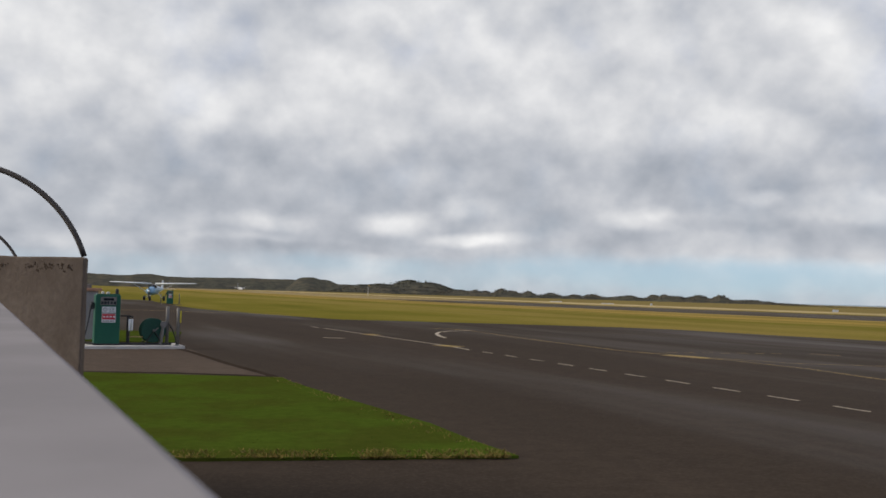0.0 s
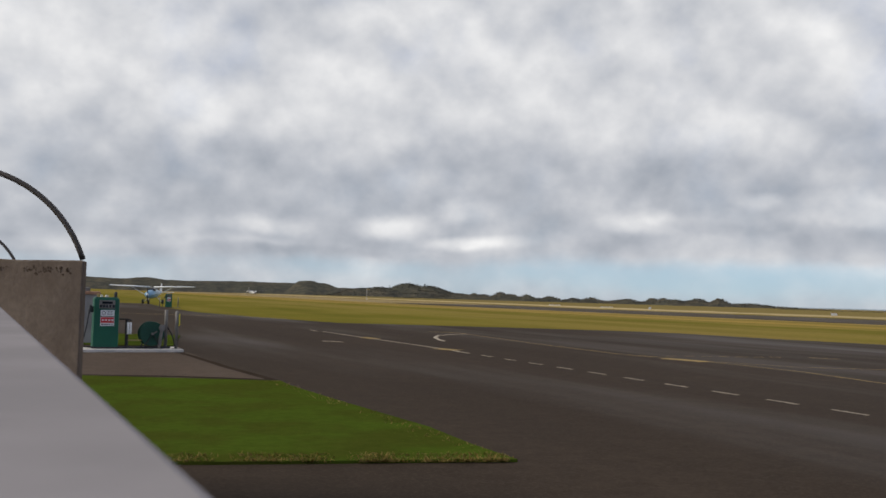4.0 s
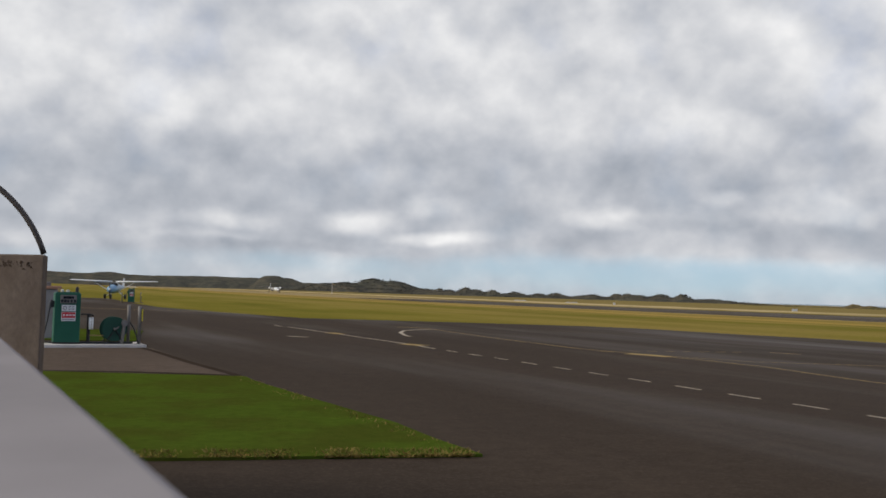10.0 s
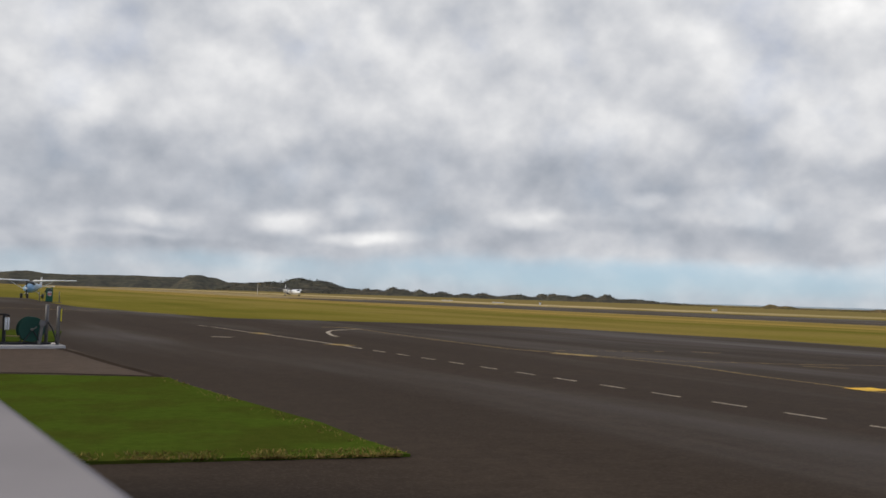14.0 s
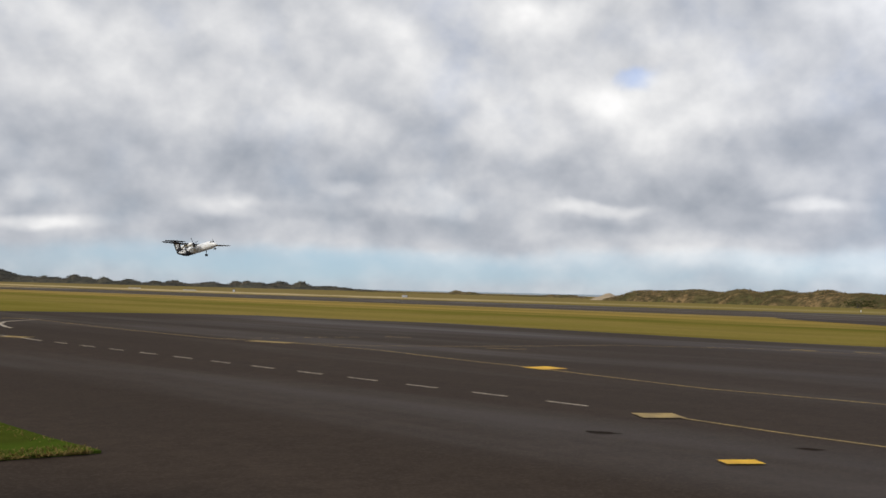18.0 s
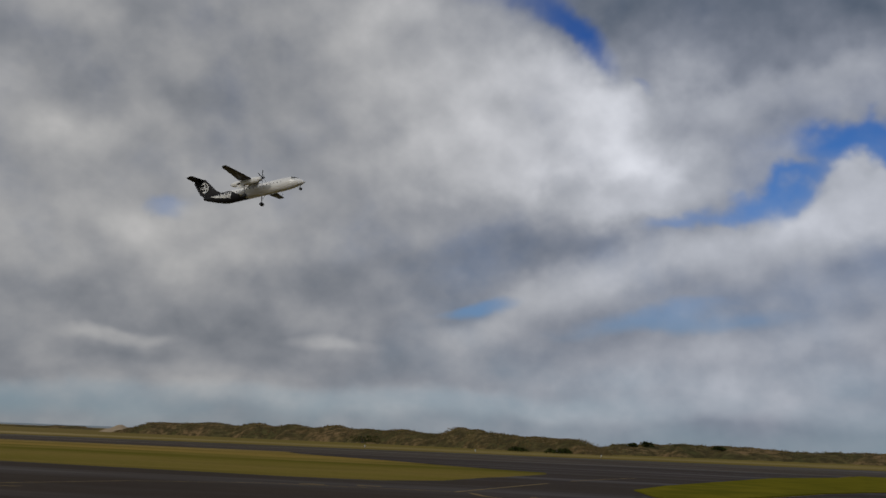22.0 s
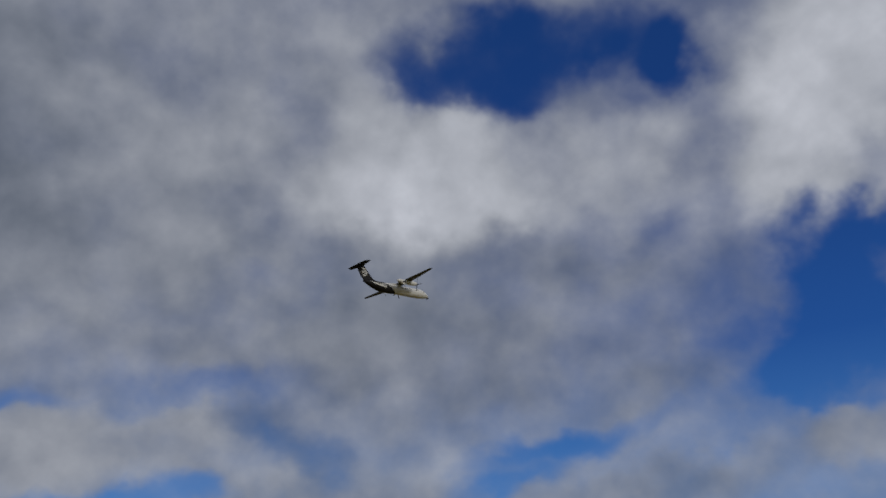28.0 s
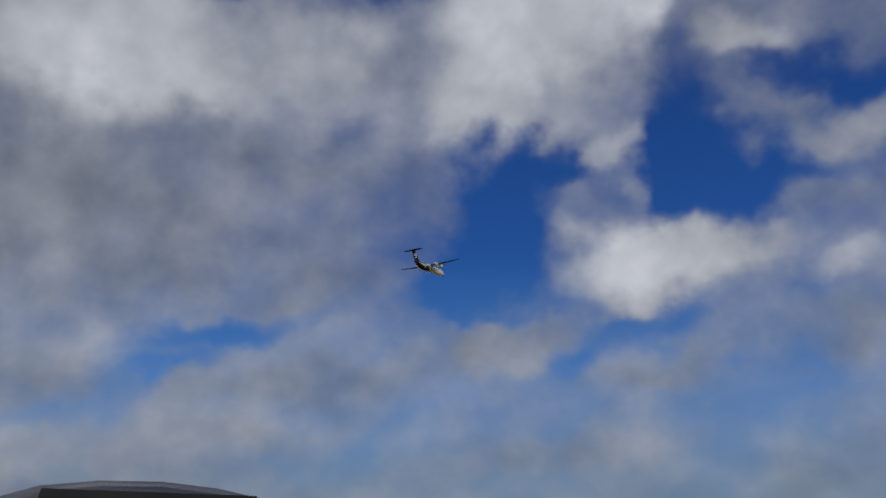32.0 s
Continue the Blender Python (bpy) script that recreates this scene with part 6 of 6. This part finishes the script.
# ---------------------------------------------------------------- light aircraft
def build_light_aircraft():
    m = Matrix.Translation((-37.5, 127.6, 0.02)) @ pose(0, 0, 0, 0, 0, 90 - 177)
    r = root("light_aircraft", m, "parked blue and white high-wing light aircraft", "airplane")
    bm = bmesh.new()
    loft(bm, [[(x, hw * math.cos(a), cz + hh * math.sin(a)) for a in (2 * math.pi * k / 16 for k in range(16))] for x, cz, hw, hh in
              [(2.05, 1.20, 0.18, 0.20), (1.85, 1.18, 0.44, 0.42), (1.0, 1.18, 0.58, 0.52), (0.55, 1.25, 0.62, 0.58), (-0.3, 1.34, 0.64, 0.66), (-1.4, 1.36, 0.60, 0.62), (-2.6, 1.40, 0.44, 0.44), (-4.2, 1.46, 0.26, 0.27), (-5.6, 1.52, 0.09, 0.14)]])
    part("fuselage", bm, CESSNA_BLUE, r, "light blue fuselage", smooth_faces=True)
    bm = bmesh.new()
    loft(bm, [[(x, hw * math.cos(a), cz + hh * math.sin(a)) for a in (math.pi * k / 10 for k in range(11))] for x, cz, hw, hh in ((0.72, 1.50, 0.46, 0.20), (0.30, 1.52, 0.52, 0.56), (-0.5, 1.55, 0.52, 0.58), (-1.7, 1.55, 0.40, 0.40))])
    part("cabin_glazing", bm, GLASS_DARK, r, "dark cabin windows", smooth_faces=True)
    for s in (1, -1):
        bm = bmesh.new()
        wing(bm, [(0.42, s * 0.35, 2.16, 1.62, 0.13), (0.42, s * 2.7, 2.21, 1.60, 0.13), (0.30, s * 5.3, 2.29, 1.12, 0.12), (0.2, s * 5.5, 2.30, 0.7, 0.08)])
        w = part("wing", bm, SIGN_WHITE, r, "white high wing", smooth_faces=True)
        bm = bmesh.new()
        tube(bm, [(0.0, s * 0.52, 0.98), (-0.1, s * 2.6, 2.14)], 0.045, 6)
        part("wing_strut", bm, SIGN_WHITE, r)
        bm = bmesh.new()
        wing(bm, [(-4.75, s * 0.05, 1.52, 0.95, 0.10), (-4.95, s * 1.7, 1.52, 0.65, 0.10)])
        part("tailplane", bm, SIGN_WHITE, r)
        bm = bmesh.new()
        tube(bm, [(-0.75, s * 0.4, 0.92), (-0.78, s * 1.0, 0.45), (-0.78, s * 1.22, 0.24)], [0.06, 0.05, 0.04], 6)
        leg = part("gear_leg", bm, SIGN_WHITE, r)
        bm = bmesh.new()
        loft(bm, [[(-0.78 + rr * math.cos(a), s * 1.27 + dy, 0.29 + rr * math.sin(a)) for a in (2 * math.pi * k / 16 for k in range(16))] for rr, dy in ((0.2, -0.13), (0.30, -0.08), (0.30, 0.08), (0.2, 0.13))])
        part("wheel", bm, BLACK, leg)
    bm = bmesh.new()
    fin(bm, [(-4.1, 1.50, 1.7, 0.05), (-4.75, 2.0, 1.05, 0.09), (-5.15, 2.72, 0.72, 0.09)])
    part("tail_fin", bm, SIGN_WHITE, r)
    bm = bmesh.new()
    tube(bm, [(1.35, 0, 0.85), (1.45, 0, 0.24)], 0.05, 6)
    leg = part("nose_leg", bm, SIGN_WHITE, r)
    bm = bmesh.new()
    loft(bm, [[(1.47 + rr * math.cos(a), dy, 0.28 + rr * math.sin(a)) for a in (2 * math.pi * k / 16 for k in range(16))] for rr, dy in ((0.2, -0.12), (0.29, -0.08), (0.29, 0.08), (0.2, 0.12))])
    part("wheel", bm, BLACK, leg)
    bm = bmesh.new()
    tube(bm, [(2.02, 0, 1.20), (2.2, 0, 1.20), (2.34, 0, 1.20)], [0.15, 0.12, 0.02], 12)
    sp = part("spinner", bm, SIGN_WHITE, r)
    bm = bmesh.new()
    for q in (1, -1):
        box(bm, 2.12, 2.15, -0.06, 0.06, 1.2 + min(0, q * 0.95), 1.2 + max(0, q * 0.95), 0.008)
    part("propeller_blades", bm, DARK_METAL, sp)


# ---------------------------------------------------------------- small things on the field
def marker_board(p, s, w, h, label="small white runway marker board"):
    c = field(p, s)
    r = root("marker_board", Matrix.Translation((c.x, c.y, ground_z(c.x, c.y))) @ pose(0, 0, 0, 0, 0, -68 + 90), label, "marker board", "runway marker boards")
    bm = bmesh.new()
    box(bm, -w / 2, w / 2, -0.04, 0.04, 0.25, 0.25 + h, 0.01)
    part("board", bm, SIGN_WHITE, r)
    for x in (-w * 0.35, w * 0.35):
        bm = bmesh.new()
        tube(bm, [(x, 0, 0), (x, 0, 0.3)], 0.03, 6)
        part("leg", bm, GALV, r)


def build_field_things():
    for p, s, w, h in ((262, -480, 7, 0.35), (262, -426, 7, 0.35), (262, -388, 1.2, 0.9), (262, -273, 2.6, 0.8), (230, -88, 0.45, 0.5), (230, -60, 0.45, 0.5), (228, -30, 0.5, 0.5)):
        marker_board(p, s, w, h)
    c = radians(-4.3)
    r = root("windsock_pole", Matrix.Translation((math.sin(c) * 640, math.cos(c) * 640, ground_z(math.sin(c) * 640, math.cos(c) * 640))), "thin pale windsock pole on the airfield", "pole")
    bm = bmesh.new()
    tube(bm, [(0, 0, 0), (0, 0, 7.2)], [0.16, 0.10], 8)
    part("pole", bm, SLAB, r)
    bm = bmesh.new()
    tube(bm, [(0, 0, 7.0), (0.9, 0.3, 6.8), (2.0, 0.6, 6.5)], [0.35, 0.28, 0.15], 10)
    part("sock", bm, LINE_FADED, r)
    rnd = random.Random(9)
    for az, d, w, h, base in ((46.9, 395, 7.0, 4.6, -0.9), (36.8, 500, 6, 2.2, -0.9), (55.8, 292, 4.0, 1.5, -0.9), (58.2, 275, 4, 1.5, -0.9), (62.1, 345, 3.0, 1.5, 1.7), (63.1, 345, 2.6, 2.0, 1.7), (64.7, 345, 1.6, 1.3, 1.7), (66.9, 340, 2.5, 1.5, 1.7),
                           (39.2, 486, 5.0, 3.0, -0.9), (41.8, 466, 4.0, 2.6, -0.9), (43.6, 448, 5.0, 3.2, -0.9), (49.4, 400, 3.6, 2.6, -0.9), (51.0, 388, 3.0, 2.2, -0.9), (54.2, 360, 4.2, 2.6, -0.9), (57.0, 334, 3.6, 2.4, -0.9), (59.6, 312, 4.0, 2.2, -0.9)):
        shrub(az, d, base, w, h, rnd.randint(0, 999))


def build_van():
    """A dark van parked behind the wall; only its rounded roof shows."""
    c = radians(124.6)
    r = root("van", Matrix.Translation((math.sin(c) * 8.4, math.cos(c) * 8.4, 0.05)) @ pose(0, 0, 0, 0, 0, 90 - 124.6 + 180), "dark brown high-roofed van parked beyond the wall", "van")
    prof = [(-0.98, 0.35), (-1.0, 1.2), (-0.97, 1.9), (-0.93, 2.30), (-0.84, 2.50), (-0.62, 2.60), (-0.30, 2.655), (0.05, 2.665), (0.36, 2.63), (0.62, 2.565), (0.86, 2.47), (0.93, 2.30), (0.97, 1.9), (1.0, 1.2), (0.98, 0.35)]
    bm = bmesh.new()
    loft(bm, [[(x, y * k * 1.33, z if z < 1.0 else 1.0 + (z - 1.0) * q) for y, z in prof] for x, k, q in ((2.3, 0.94, 0.30), (1.6, 0.97, 0.42), (0.9, 0.98, 0.88), (0.55, 0.99, 0.985), (0.0, 1.0, 1.0), (-2.6, 1.0, 1.0), (-2.8, 0.97, 0.97))])
    part("body", bm, VAN_PAINT, r, smooth_faces=True)
    bm = bmesh.new()
    q = [(1.62, -0.82, 1.72), (1.62, 0.82, 1.72), (0.98, 0.74, 2.44), (0.98, -0.74, 2.44)]
    loft(bm, [[Vector(p) for p in q], [Vector(p) + Vector((0.06, 0, 0.06)) for p in q]])
    bmesh.ops.recalc_face_normals(bm, faces=bm.faces[:])
    part("windscreen", bm, GLASS_DARK, r, "dark windscreen")
    for x in (1.5, -1.7):
        for s in (1, -1):
            bm = bmesh.new()
            loft(bm, [[(x + rr * math.cos(a), s * 0.86 + dy, 0.36 + rr * math.sin(a)) for a in (2 * math.pi * k / 20 for k in range(20))] for rr, dy in ((0.25, -0.12), (0.35, -0.08), (0.35, 0.08), (0.25, 0.12))])
            wh = part("wheel", bm, BLACK, r)
            bm = bmesh.new()
            tube(bm, [(x, s * 0.95, 0.36), (x, s * 1.0, 0.36)], 0.2, 14)
            part("hub", bm, GALV, wh)
    for s in (1, -1):
        bm = bmesh.new()
        box(bm, 2.24, 2.36, s * 0.72 - 0.14, s * 0.72 + 0.14, 0.78, 0.98, 0.02)
        part("headlamp", bm, SIGN_WHITE, r)
    bm = bmesh.new()
    box(bm, 2.2, 2.42, -0.9, 0.9, 0.36, 0.58, 0.03)
    part("bumper", bm, BLACK, r)


build_ground()
build_paving()
lawn("lawn", [(-12, 18.3), (-6.5, 18.5), (-2.95, 18.45), (-2.6, 17.5), (-1.6, 15.4), (-0.1, 12.4), (0.4, 11.0), (0.82, 10.05), (0.3, 9.95), (-2.2, 9.42), (-8, 8.6)], "small green lawn with a ragged dry edge", 24000)
lawn("lawn", [(-16, 29.6), (-9.6, 29.2), (-8.0, 29.6), (-9.6, 36.5), (-18, 37.5)], "strip of green grass behind the fuel pumps", 6000, seed=2)
lawn("lawn", [(29.8, 13.6), (31.0, 15.6), (34.6, 18.2), (57, 24.2), (90, 33.2), (140, 40), (140, 20), (60, 14.2)], "yellowish green grass beside the taxiway", 4000, TAXI_GRASS, seed=3)
dry_edge((-2.6, 9.38), (0.75, 9.98), 0.45, 5000, 4)
dry_edge((0.82, 10.05), (-2.95, 18.4), 0.30, 700, 6)
build_markings()
build_hills()
build_near()
build_pumps()
build_light_aircraft()
build_field_things()
build_van()
AIRLINER = build_airliner()

# time, place, heading, nose-up and bank of the airliner
FLIGHT = [
    (0.0, -203.4, 987.9, 3.23, 158.0, 0.0, 0.0),
    (3.0, -185.9, 944.5, 3.09, 158.0, 0.0, 0.0),
    (6.0, -158.4, 876.5, 2.87, 158.0, 0.0, 0.0),
    (7.0, -146.0, 845.8, 2.77, 158.0, 0.0, 0.0),
    (8.0, -132.0, 811.1, 2.65, 158.0, 0.0, 0.0),
    (9.0, -113.4, 765.3, 2.51, 158.0, 0.0, 0.0),
    (10.0, -96.9, 724.4, 2.37, 158.0, 0.0, 0.0),
    (11.0, -78.5, 678.8, 2.23, 158.0, 0.0, 0.0),
    (12.0, -57.6, 627.2, 2.06, 158.0, 0.0, 0.0),
    (13.0, -41.0, 585.9, 1.93, 158.0, 0.0, 0.0),
    (13.5, -31.6, 562.7, 1.85, 158.0, 0.0, 0.0),
    (14.6, -10.7, 506.9, 1.95, 158.0, 3.0, 0.0),
    (15.5, 8.8, 462.6, 3.54, 156.8, 4.5, 0.0),
    (16.0, 19.1, 437.2, 5.08, 155.5, 5.2, 0.0),
    (17.0, 38.5, 389.3, 7.56, 155.5, 6.5, 0.0),
    (18.0, 58.6, 339.5, 13.89, 156.2, 9.5, 0.0),
    (18.5, 67.5, 317.4, 16.06, 156.5, 10.5, 0.0),
    (19.0, 76.8, 294.5, 20.53, 156.9, 11.5, 0.0),
    (19.5, 86.3, 270.9, 25.05, 157.2, 11.5, 0.0),
    (20.0, 95.8, 247.4, 30.76, 157.6, 11.5, 0.0),
    (20.5, 104.6, 225.5, 35.32, 158.0, 11.2, 0.0),
    (21.0, 113.7, 203.1, 39.93, 158.0, 11.0, 0.0),
    (21.5, 122.4, 181.7, 46.02, 158.0, 10.8, 0.0),
    (22.0, 131.4, 159.3, 51.43, 158.0, 10.5, 0.0),
    (22.5, 140.2, 137.5, 56.99, 158.0, 10.2, 0.0),
    (23.0, 149.2, 115.2, 62.78, 158.0, 10.0, 0.0),
    (23.5, 158.0, 93.5, 68.63, 158.0, 10.5, 0.0),
    (24.0, 166.9, 71.3, 74.32, 158.0, 11.0, 0.0),
    (24.5, 175.5, 49.3, 80.53, 159.0, 11.5, 0.0),
    (25.0, 183.4, 26.8, 86.51, 160.0, 11.2, 0.0),
    (25.5, 190.5, 4.1, 92.34, 161.1, 10.8, 0.0),
    (26.0, 196.8, -18.6, 97.50, 162.0, 10.5, 0.0),
    (26.5, 202.7, -40.3, 102.45, 162.7, 10.2, 0.0),
    (28.5, 219.2, -132.7, 116.61, 166.3, 9.0, 0.0),
    (29.0, 222.4, -155.0, 119.08, 166.9, 8.7, 0.0),
    (30.0, 228.4, -198.8, 124.53, 167.9, 8.1, 0.0),
    (31.0, 234.9, -240.9, 131.58, 168.4, 7.6, 0.0),
    (32.0, 242.1, -282.1, 137.05, 168.6, 7.0, 0.0),
]


def motions():
    walk(AIRLINER, [(t, Matrix.Translation((x, y, z)) @ pose(0, 0, 0, bank, -up, 90 - head)) for t, x, y, z, head, up, bank in FLIGHT])
    for g in GEAR:
        at = g.matrix_basis.copy()
        if g.name.startswith("nose"):
            rows = [(0, 0), (24.9, 0), (26.2, 76), (26.6, 85), (32, 85)]
            walk(g, [(t, at @ pose(0, 0, 0, 0, -a, 0)) for t, a in rows])
        else:
            rows = [(0, 0), (21.8, 0), (22.4, 32), (23.0, 64), (23.4, 84), (23.8, 101), (32, 101)]
            walk(g, [(t, at @ pose(0, 0, 0, 0, a, 0)) for t, a in rows])
    for k, p in enumerate(PROPS):
        at = p.matrix_basis.copy()
        walk(p, [(i * 0.1, at @ pose(0, 0, 0, (i * 80 + 25 * k) % 360, 0, 0)) for i in range(321)])


motions()
